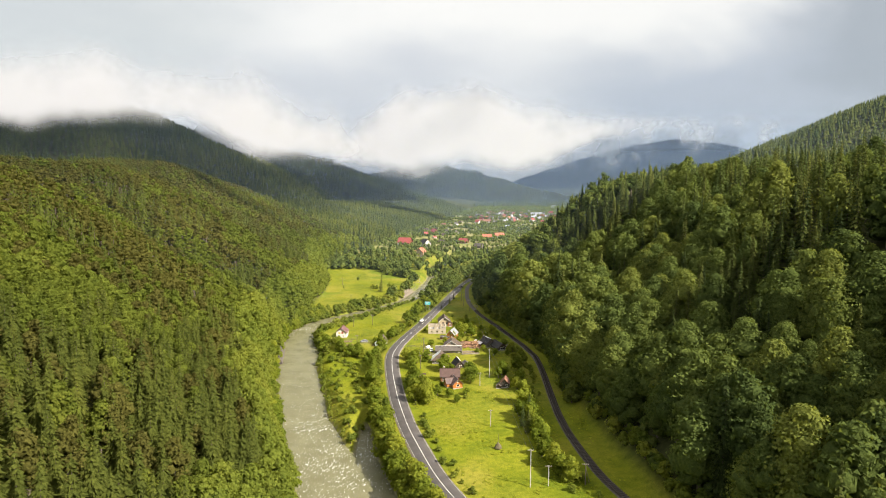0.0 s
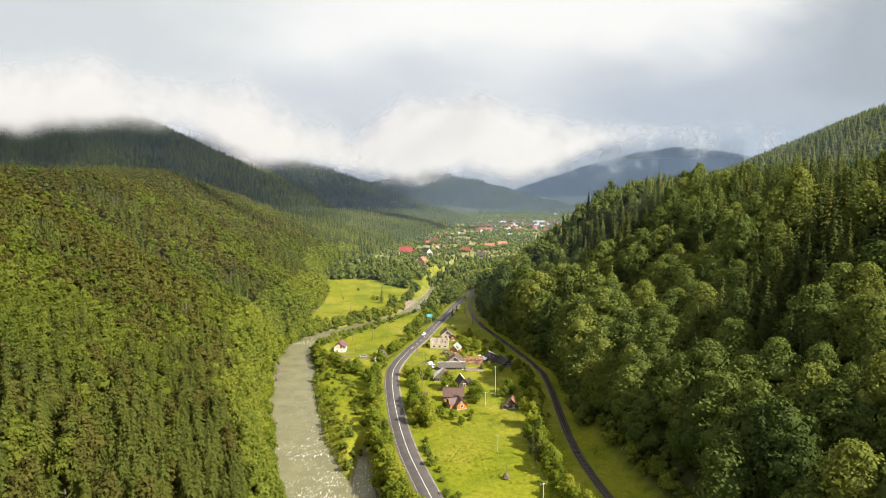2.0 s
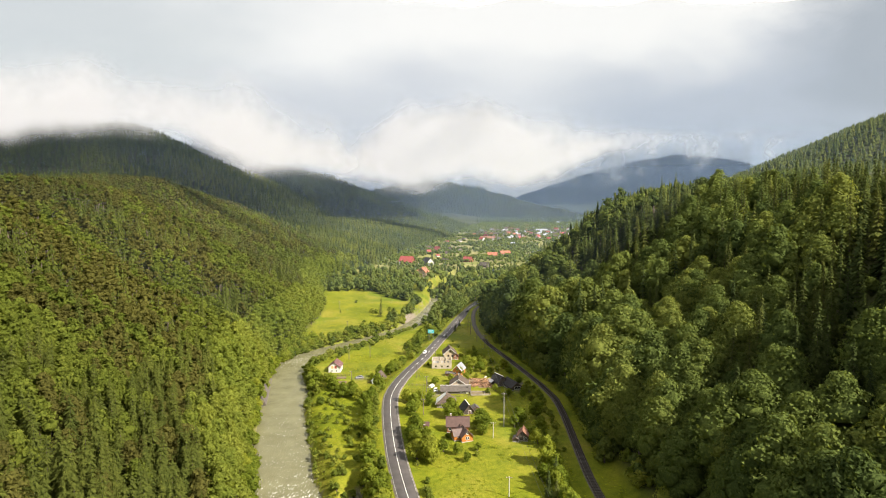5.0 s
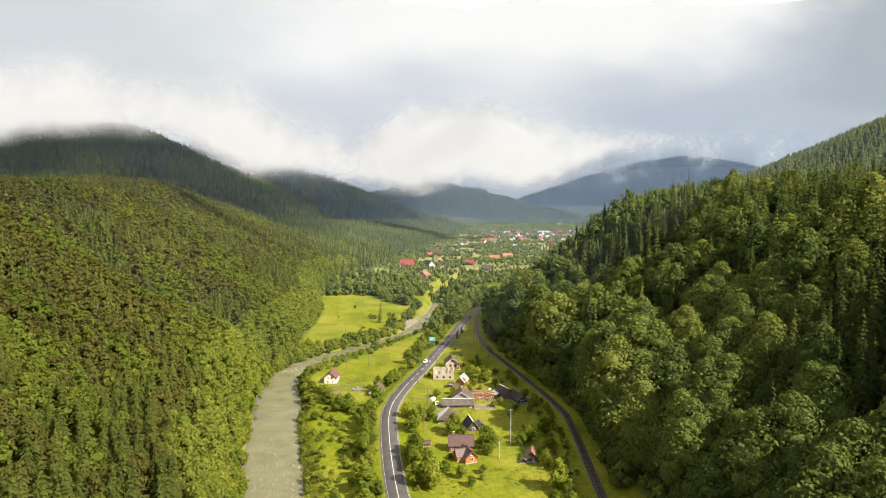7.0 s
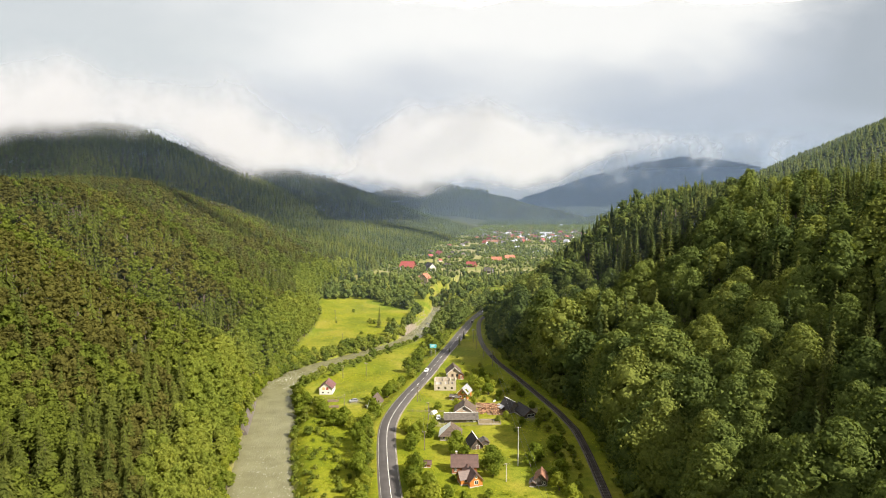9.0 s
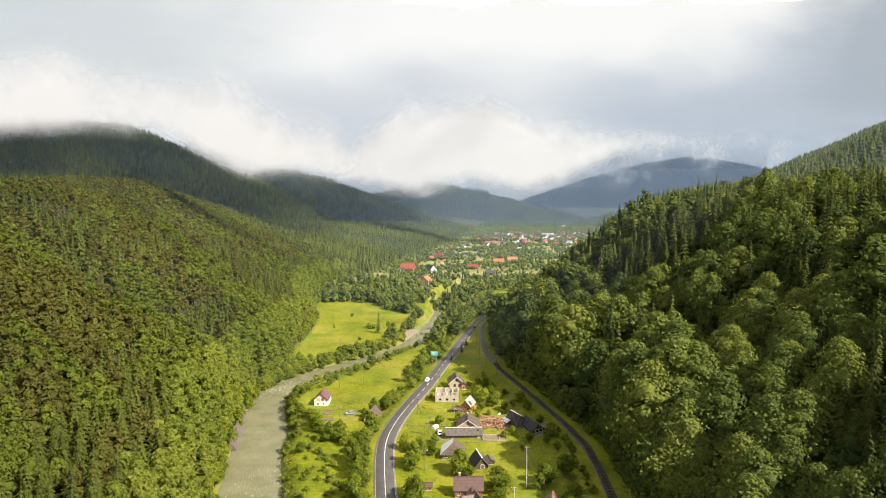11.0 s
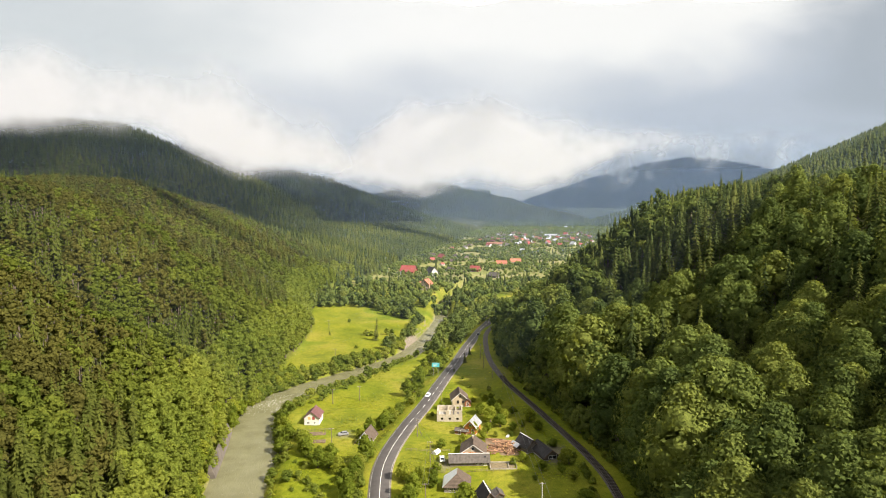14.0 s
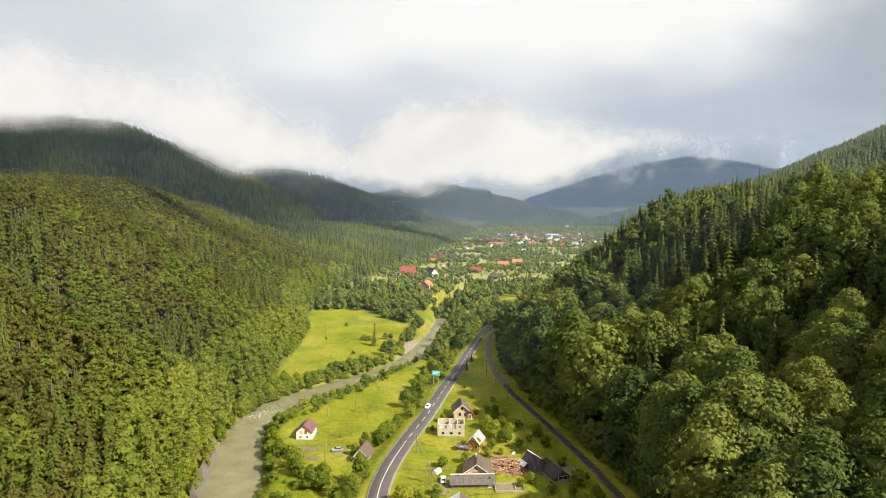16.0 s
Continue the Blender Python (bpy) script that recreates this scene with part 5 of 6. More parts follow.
def plank_stack(x, y, yaw):
    root = place("plank_stack", "short stack of pale sawn planks lying on grass", "timber", x, y, yaw)
    for k in range(3):
        for j in range(4):
            part("plank", box(-1.4 + 0.1 * (k - j), 1.4 + 0.08 * (j - k), (j - 2) * 0.27, (j - 2) * 0.27 + 0.24, 0.1 + 0.1 * k, 0.18 + 0.1 * k), TRIM_WHITE if k == 2 else PALE_BOARD, root)


plank_stack(-9.0, 307.8, 8)
plank_stack(17.6, 336.4, 70)


def car(label, x, y, yaw, paint):
    root = place("car", label, "car", x, y, yaw, z=ground_at(x, y) + (0.22 if abs(x - road_x(y)) < 3.4 else 0.0))
    bm = bmesh.new()
    side = [(-2.1, 0.35), (2.1, 0.35), (2.12, 0.75), (1.95, 0.92), (1.05, 1.0), (0.35, 1.46), (-1.35, 1.5), (-2.0, 1.0), (-2.12, 0.8)]
    rows = []
    for s, inset in ((-1, 0.0), (1, 0.0)):
        rows.append([bm.verts.new((s * (0.86 - (0.14 if zz > 1.2 else 0)), yy, zz)) for yy, zz in side])
    bm.faces.new(rows[0])
    bm.faces.new(rows[1][::-1])
    for i in range(len(side)):
        j = (i + 1) % len(side)
        bm.faces.new((rows[0][i], rows[0][j], rows[1][j], rows[1][i]))
    bmesh.ops.bevel(bm, geom=bm.edges[:], offset=0.05, segments=2, affect="EDGES")
    part("body", bm, paint, root)
    part("windscreen", slab([(-0.66, 1.06, 1.02), (0.66, 1.06, 1.02), (0.62, 0.42, 1.45), (-0.62, 0.42, 1.45)], 0.03), GLASS, root)
    part("rear_window", slab([(-0.66, -1.98, 1.05), (0.66, -1.98, 1.05), (0.62, -1.45, 1.47), (-0.62, -1.45, 1.47)], 0.03), GLASS, root)
    for s in (-1, 1):
        part("side_window", slab([(s * 0.86, 0.75, 1.05), (s * 0.86, -1.6, 1.05), (s * 0.745, -1.25, 1.42), (s * 0.745, 0.35, 1.42)], 0.03), GLASS, root)
        part("headlight", box(s * 0.68 - 0.14, s * 0.68 + 0.14, 2.06, 2.15, 0.68, 0.82), GLASS, root)
        for yy in (-1.3, 1.35):
            wh = part("wheel", rod((s * 0.7, yy, 0.31), (s * 0.88, yy, 0.31), 0.31, 0.31, 14), TYRE, root)
            part("rim", rod((s * 0.87, yy, 0.31), (s * 0.9, yy, 0.31), 0.18, 0.17, 10), RIM, wh)
    return root


TYRE = plain("tyre_rubber", (0.03, 0.03, 0.03), 0.9, 0.2)
RIM = plain("wheel_rim", (0.5, 0.5, 0.5), 0.4, 0.1, 3, 0.8)
CAR_WHITE = plain("white_car_paint", (0.8, 0.8, 0.8), 0.25, 0.05, 1)
CAR_GREY = plain("grey_car_paint", (0.25, 0.25, 0.26), 0.25, 0.05, 1)
CAR_DARK = plain("dark_car_paint", (0.04, 0.045, 0.05), 0.3, 0.1, 1)
car("white hatchback driving along the country road", road_x(386) - 1.7, 386.0, 168, CAR_WHITE)
car("dark saloon on the far stretch of road", road_x(520) + 1.7, 520.0, -12, CAR_DARK)
car("white car parked beside a long barn", -7.2, 315.2, 4, CAR_WHITE)
car("old grey car parked on trampled grass", -47.6, 348.4, 110, CAR_GREY)


def tent():
    root = place("polytunnel", "small white plastic-covered polytunnel in a garden", "greenhouse", -9.4, 321.8, -30)
    bm = bmesh.new()
    n = 8
    a = [bm.verts.new((math.cos(math.pi * i / n) * 1.1, -1.5, math.sin(math.pi * i / n) * 1.3 - 0.1)) for i in range(n + 1)]
    b = [bm.verts.new((math.cos(math.pi * i / n) * 1.1, 1.5, math.sin(math.pi * i / n) * 1.3 - 0.1)) for i in range(n + 1)]
    for i in range(n):
        bm.faces.new((a[i], a[i + 1], b[i + 1], b[i]))
    bm.faces.new(a)
    bm.faces.new(b[::-1])
    part("cover", bm, TRIM_WHITE, root)


tent()


def billboard():
    x, y = -12.2, 424.8
    root = place("billboard", "teal roadside sign board on two steel posts", "billboard", x, y, -8, z=ground_at(x, y))
    top = 4.9 - ground_at(x, y)
    teal = plain("teal_sign_paint", (0.08, 0.48, 0.5), 0.5, 0.08, 0.8)
    panel = part("panel", box(-2.0, 2.0, -0.06, 0.06, top - 1.3, top + 1.0, bevel=0.02), teal, root)
    part("border", box(-1.9, 1.9, -0.08, -0.062, top + 0.82, top + 0.9), TRIM_WHITE, panel)
    part("border", box(-1.9, 1.9, -0.08, -0.062, top - 1.2, top - 1.12), TRIM_WHITE, panel)
    part("writing_bar", box(-1.4, 1.2, -0.08, -0.062, top + 0.15, top + 0.4), TRIM_WHITE, panel)
    part("writing_bar", box(-1.4, 0.6, -0.08, -0.062, top - 0.5, top - 0.25), TRIM_WHITE, panel)
    for s in (-1.3, 1.3):
        part("post", rod((s, 0.15, -0.5), (s, 0.15, top + 0.6), 0.08), CONCRETE, root)


billboard()


def pole(label, x, y, tall, mat, arms=1, stay=False, yaw=0.0):
    root = place("utility_pole", label, "utility pole", x, y, yaw, group="utility poles")
    part("shaft", rod((0, 0, -0.6), (0.03, 0, tall), 0.17, 0.11, 8), mat, root)
    for k in range(arms):
        z = tall - 0.35 - 0.7 * k
        arm = part("crossarm", box(-0.9, 0.9, -0.06, 0.06, z - 0.06, z + 0.06), OLD_WOOD, root)
        for u in (-0.8, -0.3, 0.3, 0.8):
            part("insulator", rod((u, 0, z + 0.06), (u, 0, z + 0.24), 0.05, 0.04, 6), TRIM_WHITE, arm)
    if stay:
        part("stay", rod((1.6, 1.2, -0.4), (0.06, 0, tall * 0.78), 0.11, 0.09, 6), mat, root)
    return Vector((x, y, ground_at(x, y) + tall - 0.1))


TALL = "tall pale concrete utility pole with a crossarm"
WOODEN = "weathered wooden utility pole beside the road"
tops = [pole(TALL, 24.9, 168.0, 11.5, CONCRETE), pole(TALL, 20.4, 269.0, 13.5, CONCRETE, 1)]
low = [pole("short pale concrete pole in a meadow", 30.2, 168.3, 6.2, CONCRETE), pole("short pale concrete pole in a meadow", 16.7, 212.8, 6.2, CONCRETE),
       pole("short pale concrete pole in a garden", 15.4, 257.8, 6.0, CONCRETE)]
road_side = [pole(WOODEN, -11.3, 313.2, 7.5, OLD_WOOD, 1, True), pole(WOODEN, -17.0, 337.0, 7.0, OLD_WOOD, 1, True), pole(WOODEN, -8.4, 372.0, 7.0, OLD_WOOD), pole(WOODEN, -11.6, 283.0, 7, OLD_WOOD)]
river_side = [pole("grey wooden pole in a riverside meadow", -47.7, 392.6, 7, OLD_WOOD), pole("grey wooden pole in a riverside meadow", -59.5, 388.0, 7, OLD_WOOD), pole("grey wooden pole in a riverside meadow", -50.1, 337.7, 7, OLD_WOOD)]
rail_side = [pole("dark leaning timber pole beside the railway", 41.1, 168.9, 6.5, OLD_WOOD, 1, True)]
for yy in (395, 415, 436, 455):
    rail_side.append(pole("dark timber pole beside the railway", rail_x(yy) - 5.0, yy, 8.5, OLD_WOOD))
meadow_poles = [pole("thin pole standing in the far meadow", -74.0, 470.0, 7, OLD_WOOD), pole("thin pole standing in the far meadow", -96, 560, 7, OLD_WOOD)]
WIRE = plain("power_line", (0.12, 0.12, 0.12), 0.5, 0.1, 1, 0.5)


def wire(a, b, off):
    me = bpy.data.meshes.new("power_line")
    bm = bmesh.new()
    rings = []
    for k in range(13):
        t = k / 12
        p = a.lerp(b, t) + Vector((off, 0, -3.2 * t * (1 - t)))
        rings.append([bm.verts.new(p + Vector(q)) for q in ((0.03, 0, -0.017), (-0.03, 0, -0.017), (0, 0, 0.03))])
    for r, s in zip(rings, rings[1:]):
        for i in range(3):
            bm.faces.new((r[i], r[(i + 1) % 3], s[(i + 1) % 3], s[i]))
    bm.to_mesh(me)
    bm.free()
    me.materials.append(WIRE)
    tagged(new("power_line", me), "thin sagging power line between two poles", "power line", "power lines")


for chain in (tops, [tops[1], rail_side[1], rail_side[2], rail_side[3], rail_side[4]], [road_side[3], road_side[0], road_side[1], road_side[2]]):
    for a, b in zip(chain, chain[1:]):
        for off in (-0.8, 0.8):
            wire(a, b, off)


def haystack(x, y, tall):
    root = place("haystack", "conical haystack round a tall pole in a meadow", "haystack", x, y)
    rng = np.random.default_rng(int(x * 10) % 99)
    hay = plain("dry_hay", (0.12, 0.1, 0.055), 0.95, 0.35, 3.0, bumps=0.9)
    bm = bmesh.new()
    rings = []
    for z, r in ((-0.2, 1.0), (0.4, 1.15), (1.0, 0.95), (1.6, 0.6), (2.1, 0.2)):
        rings.append([bm.verts.new((math.cos(i * 0.628) * r * rng.uniform(0.85, 1.15), math.sin(i * 0.628) * r * rng.uniform(0.85, 1.15), z)) for i in range(10)])
    for a, b in zip(rings, rings[1:]):
        for i in range(10):
            bm.faces.new((a[i], a[(i + 1) % 10], b[(i + 1) % 10], b[i]))
    bm.faces.new(rings[-1])
    part("hay", bm, hay, root)
    part("pole", rod((0, 0, -0.4), (0.05, 0, tall), 0.07, 0.05, 6), OLD_WOOD, root)


haystack(17.8, 193.8, 5.0)


# ---- trees and bushes of the valley floor, one by one ----
def kinds_of(name, label, category, protos, mat):
    return [tree_kind(name, label, category, lv, wd, mat) for lv, wd in protos]


ALDERS = kinds_of("alder_tree", "leafy green alder with an uneven rounded crown", "tree", [leafy(200 + i, 9.0, 6.6, 8, 520, 0.84, 0.12, 0.9, 5, 1) for i in range(4)], LEAF_ALDER)
WILLOWS = kinds_of("willow_bush", "rounded grey-green willow bush on a river bank", "bush", [leafy(210 + i, 5.2, 5.4, 6, 320, 0.68, 0.12, 0.9, 3, 1) for i in range(4)], LEAF_WILLOW)
SHRUBS = kinds_of("shrub", "low bright green shrub in rough grass", "shrub", [leafy(220 + i, 2.2, 2.6, 4, 170, 0.42, 0.1, 0.9, 2, 1) for i in range(3)], LEAF_WILLOW)
FRUIT = kinds_of("fruit_tree", "small round-crowned fruit tree in a garden", "tree", [leafy(230 + i, 5.0, 4.6, 6, 400, 0.52, 0.25, 0.9, 4, 1) for i in range(3)], LEAF_ALDER)
FIRS = kinds_of("young_spruce", "dark conical young spruce standing in grass", "tree", [conifer(240 + i, 8, 3.6, 13, 9, 90, 0.04) for i in range(3)], NEEDLE_SPRUCE)
TAKEN = {}


def plant(kinds, x, y, s=1.0, high=None):
    """Sets the next tree of a kind on the ground."""
    k = int(RNG.integers(0, len(kinds)))
    m = pose(x, y, ground_at(x, y) - 0.05, RNG.normal(0, 2.5), RNG.normal(0, 2.5), RNG.uniform(0, 360))
    key = kinds[k].name
    ob = copy_thing(kinds[k], m) if TAKEN.get(key) else kinds[k]
    TAKEN[key] = True
    ob.matrix_basis = m @ Matrix.Diagonal((s, s, s * (high or RNG.uniform(0.85, 1.15)), 1))
    return ob


MANY = []


def row(kinds, points, step, wide, s0, s1, many=False):
    """A ragged row or belt of trees along a line; many: joined with the others past counting."""
    q, r, t = along(points, step)
    for k in range(len(q)):
        o = RNG.uniform(-wide, wide)
        x, y = q[k, 0] + r[k, 0] * o + RNG.normal(0, 0.6), q[k, 1] + r[k, 1] * o + RNG.normal(0, 0.6)
        d = float(min(from_line(np.array([x]), np.array([y]), RIVER)[0], from_line(np.array([x]), np.array([y]), CREEK)[0]))
        if d > 0.6 and abs(x - road_x(y)) > 5.6 and abs(x - rail_x(y)) > 5:
            if many:
                MANY.append((x, y, RNG.uniform(s0, s1)))
            else:
                plant(kinds, x, y, RNG.uniform(s0, s1))


def bank(side, y0, y1, off):
    q, r, t = along(RIVER, 6.0)
    return [(float(a[0] + b[0] * side * (a[2] + off)), float(a[1] + b[1] * side * (a[2] + off))) for a, b in zip(q, r) if y0 <= a[1] <= y1]


def beside(curve, y0, y1, off, step=10):
    return [(float(curve(y)) + off, y) for y in np.arange(y0, y1, step)]


# belt between river and road
row(ALDERS, beside(road_x, 150, 250, -9.5), 3.6, 2.0, 0.75, 1.1)
row(SHRUBS, beside(road_x, 195, 250, -16), 3.0, 3.0, 0.7, 1.5)
row(ALDERS, beside(road_x, 250, 325, -10), 5.4, 2.0, 0.6, 0.95)
row(SHRUBS, beside(road_x, 250, 318, -19), 3.2, 6.0, 0.5, 1.2)
row(WILLOWS, beside(road_x, 175, 330, -7.5), 5.0, 1.2, 0.4, 0.75)
row(SHRUBS, [(-40, 245), (-47, 275), (-56, 305), (-62, 330), (-70, 345)], 3.2, 6, 0.5, 1.2)
row(WILLOWS, [(-60, 308), (-66, 330), (-70, 345)], 9, 5, 0.5, 0.9)
row(ALDERS, [(-50, 318), (-62, 335), (-74, 352), (-76, 368)], 6, 4, 0.6, 0.9)
row(ALDERS, [(-45, 312), (-49, 325)], 6, 2, 0.6, 0.85)
row(SHRUBS, [(-37, 212), (-42, 235), (-50, 262), (-58, 290)], 3.2, 4.0, 0.4, 1.0)
row(SHRUBS, [(-34, 210), (-38, 230)], 2.5, 2.5, 0.7, 1.4)
row(ALDERS, [(-40, 345), (-32, 352), (-28, 362)], 5, 2.5, 0.5, 0.75)
row(WILLOWS, beside(road_x, 352, 400, -9), 5.5, 2.5, 0.6, 1.0)
# right of the road
row(ALDERS, beside(road_x, 236, 272, 9), 5.0, 2.5, 0.75, 1.0)
row(ALDERS, beside(road_x, 284, 312, 10), 5.5, 3.0, 0.7, 1.0)
row(SHRUBS, beside(road_x, 165, 240, 6.8), 6.0, 0.8, 0.5, 1.1)
for x, y, s in ((-5.6, 203.2, 1.5), (-7.3, 213.6, 1.2), (-0.4, 183.8, 1.0), (2.8, 174.1, 0.9)):
    plant(SHRUBS, x, y, s)
# below the railway
row(ALDERS, [(39, 172), (35, 184), (31, 196), (29, 208), (31, 222), (35, 236)], 4.2, 3.0, 0.55, 1.0)
row(FIRS, [(28, 207), (30, 218)], 5, 1.5, 1.0, 1.35)
row(SHRUBS, [(42, 160), (38, 170), (33, 180)], 3, 3.5, 0.6, 1.3)
row(SHRUBS, beside(rail_x, 240, 340, -7), 5, 2.5, 0.6, 1.5)
row(ALDERS, beside(toe_r, 235, 560, 1.2), 4.4, 1.6, 0.7, 1.25, many=True)
row(WILLOWS, beside(toe_r, 240, 440, -1.0), 4.0, 1.2, 0.4, 0.8)
row(WILLOWS, [(38, 262), (40, 285), (36, 318)], 12, 3, 0.5, 0.8)
row(WILLOWS, beside(toe_r, 150, 240, 4.5), 4, 2.0, 0.6, 1.1)
# gardens
for x, y, s in ((11.2, 267.5, 1.05), (26.7, 272, 0.9), (33, 259, 0.85), (34.5, 278, 0.9), (-0.5, 281.5, 1.0), (8.5, 361, 0.7), (12.5, 355, 0.75), (28, 351.5, 0.7), (35.2, 312.5, 0.65), (30, 342, 0.55), (-9.5, 296, 0.7), (4.5, 340, 0.6)):
    plant(ALDERS, x, y, s, 0.85)
for x, y, s in ((-3, 246, 0.9), (1.5, 244, 0.8), (5, 238, 0.7), (-6, 241, 0.8), (9, 247, 0.7), (12.5, 266, 1.2), (11.5, 261, 1.0), (14, 271, 0.8), (-1, 279, 1.0), (3, 277, 0.8), (24.5, 268, 0.9),
                (26.5, 273, 0.8), (30.5, 257, 1.0), (31, 251, 1.1), (12, 352, 1.3), (15.5, 346, 1.2), (9.5, 362, 1.1), (13.5, 368, 0.9), (10, 340, 0.8), (18, 356, 0.9), (-8, 369, 0.7),
                (16, 362, 0.9), (20, 341, 0.8), (17, 371, 0.8), (22, 362, 0.7), (11, 376, 0.8), (8, 334, 0.7), (24, 347, 0.6), (14, 381, 0.7), (26, 306, 0.8), (20.5, 313, 0.7), (32, 304, 0.7), (-9, 306, 0.7), (-7.5, 326, 0.8), (0, 329, 0.7)):
    plant(FRUIT, x, y, s)
for x, y, s in ((-1.5, 258.5, 0.9), (8.5, 242, 0.8), (13, 336, 1.0), (19, 337, 0.9), (17, 311, 1.0), (23, 300, 0.8), (6, 378, 1.0), (10, 385, 0.9), (-12, 360, 0.8), (14, 395, 1.0), (5, 400, 0.8), (2, 415, 0.7)):
    plant(SHRUBS, x, y, s)
# river bend
row(ALDERS, [(-112, 392), (-108, 408), (-100, 424), (-90, 438)], 5, 2.5, 0.7, 1.0)
row(ALDERS, bank(-1, 170, 316, 2.6), 4.6, 1.0, 0.6, 0.95)
row(ALDERS, bank(-1, 364, 430, 3.0), 3.8, 1.2, 0.6, 0.95)
row(ALDERS, [(-93.5, 316), (-96.5, 332), (-99.5, 344), (-103, 358), (-105, 368)], 3.6, 1.0, 0.65, 1.0)
row(WILLOWS, bank(-1, 385, 520, 2.0), 3.6, 0.9, 0.75, 1.1)
row(WILLOWS, bank(-1, 395, 480, 5.5), 4.6, 1.5, 0.7, 1.2)
row(WILLOWS, bank(1, 340, 500, 2.0), 3.0, 1.2, 0.6, 1.0)
row(SHRUBS, bank(1, 235, 345, 2.2), 3.0, 1.2, 0.5, 1.1)
row(SHRUBS, [(-76, 378), (-64, 404), (-50, 428), (-38, 452)], 3.5, 2.5, 0.8, 1.6)
row(ALDERS, [(-44, 498), (-39, 520), (-34, 545), (-30, 570), (-27, 600)], 5.5, 3.0, 0.6, 0.95, many=True)
row(ALDERS, [(-14, 480), (-12, 500), (-8, 525), (-4, 550), (0, 575), (4, 600), (10, 625)], 5.0, 5.0, 0.7, 1.15, many=True)
row(ALDERS, beside(road_x, 398, 470, -14), 4.6, 4.5, 0.6, 0.95)
row(ALDERS, beside(road_x, 500, 640, -9), 5, 2.5, 0.8, 1.2, many=True)
row(ALDERS, beside(road_x, 545, 650, -17), 6, 4.0, 0.9, 1.3, many=True)
row(ALDERS, [(35, 553), (40, 560), (48, 572), (58, 584)], 4, 2.0, 1.2, 1.6, many=True)
row(WILLOWS, beside(road_x, 430, 500, -7.5), 5, 1.0, 0.5, 0.8)
# far side of the meadow
row(ALDERS, [(-128, 640), (-108, 662), (-78, 648), (-52, 612), (-38, 590)], 4.6, 5.0, 0.8, 1.2, many=True)
row(ALDERS, [(-122, 664), (-80, 664), (-50, 634), (-32, 612)], 5.0, 6.0, 0.8, 1.2, many=True)
row(WILLOWS, [(-108, 455), (-108, 500), (-112, 545), (-124, 590)], 7, 3.0, 0.6, 1.2)
plant(FIRS, -56.3, 523.8, 1.6, 1.25)
plant(FIRS, -91.8, 542.4, 0.62, 0.6)
for x, y, s in ((-65, 540, 0.9), (-61, 538, 0.7), (-50.5, 543, 0.8), (-47, 546, 0.7), (-112, 575, 0.8), (-85, 585, 0.6), (-66, 500, 0.5), (-71, 458, 0.6)):
    plant(WILLOWS, x, y, s)
for x, y, s in ((3.8, 447.3, 0.8), (7.2, 466, 0.7), (-2.4, 428.4, 0.42)):
    plant(FIRS, x, y, s)

for x, y, s in ((28.5, 556, 1.3), (31.5, 562, 1.5), (36, 571, 1.5), (33, 555, 1.4), (41, 574, 1.5), (46, 582, 1.4), (38, 583, 1.3)):
    MANY.append((x, y, s))
mx, my, ms = np.array(MANY).T
forest("alder_wood", "leafy alders crowding the edge of a wood", [leafy(280 + i, 9.0, 6.6, 8, 270, 1.0, 0.1, 0.9, 0, 1) for i in range(4)], (LEAF_BEECH, BARK), mx, my, ms, np.clip(RNG.normal(0.55, 0.22, len(mx)), 0.02, 0.98))


def far_valley():
    """Woods and hedges of the valley beyond, past counting."""
    fl = [far_leafy(250 + i, 8, 8.5, 2, 9) for i in range(4)]
    spr = [far_spruce(260 + i, 13, 5, 4, 5) for i in range(3)]
    x, y = jitter(-200, 700, 640, 2300, 7.6)
    inside = (x > toe_l(y) - 6) & (x < toe_r(y) + 10) & ((np.abs(x - road_x(y)) > 6) | (y > 790))
    n = wobble(x, y, 45, 4) + 0.8 * wobble(x, y, 18, 1) + RNG.normal(0, 0.25, len(x))
    dense = (y < 770) & (x < 30 + (y - 640) * 0.3) & ~((x > -70) & (x < 40) & (y > 700) & (np.hypot(x + 29, y - 715) < 22)) & ~((x < -30) & (y > 720) & (n < 0.1))
    keep = inside & (dense | (n > np.where(y < 1250, -0.3, -0.2)) | (y > 1800)) & in_view(x, y, 0.5, 60)
    x, y = x[keep], y[keep]
    z = RNG.uniform(size=len(x))
    c = (z < 0.16)
    s = np.where(y < 770, 1.0, 0.72) * RNG.uniform(0.6, 1.2, len(x))
    tint = np.clip(RNG.normal(0.5, 0.25, len(x)), 0.02, 0.98)
    fs = [far_leafy(256 + i, 7, 10, 1, 9) for i in range(3)]
    for sel, protos in ((~c & (y < 900), fl), (~c & (y >= 900), fs)):
        forest("valley_wood", "broadleaf trees and hedges round distant fields", protos, (LEAF_BEECH, BARK), x[sel], y[sel], s[sel], tint[sel])
    forest("valley_conifers", "scattered spruces round a distant village", spr, (NEEDLE_SPRUCE, BARK), x[c], y[c], s[c], tint[c])


far_valley()


def far_woods():
    x, y = jitter(-150, 1500, 2250, 3100, 15.0)
    ok = in_view(x, y, 0.5, 0) & (x > toe_l(y) - 30)
    x, y = x[ok], y[ok]
    forest("valley_conifers", "dark spruce woods closing the distant valley", [far_spruce(270 + i, 15, 7, 3, 5) for i in range(3)], (NEEDLE_SPRUCE, BARK), x, y, RNG.uniform(0.7, 1.2, len(x)), np.clip(RNG.normal(0.4, 0.2, len(x)), 0.02, 0.98))


far_woods()


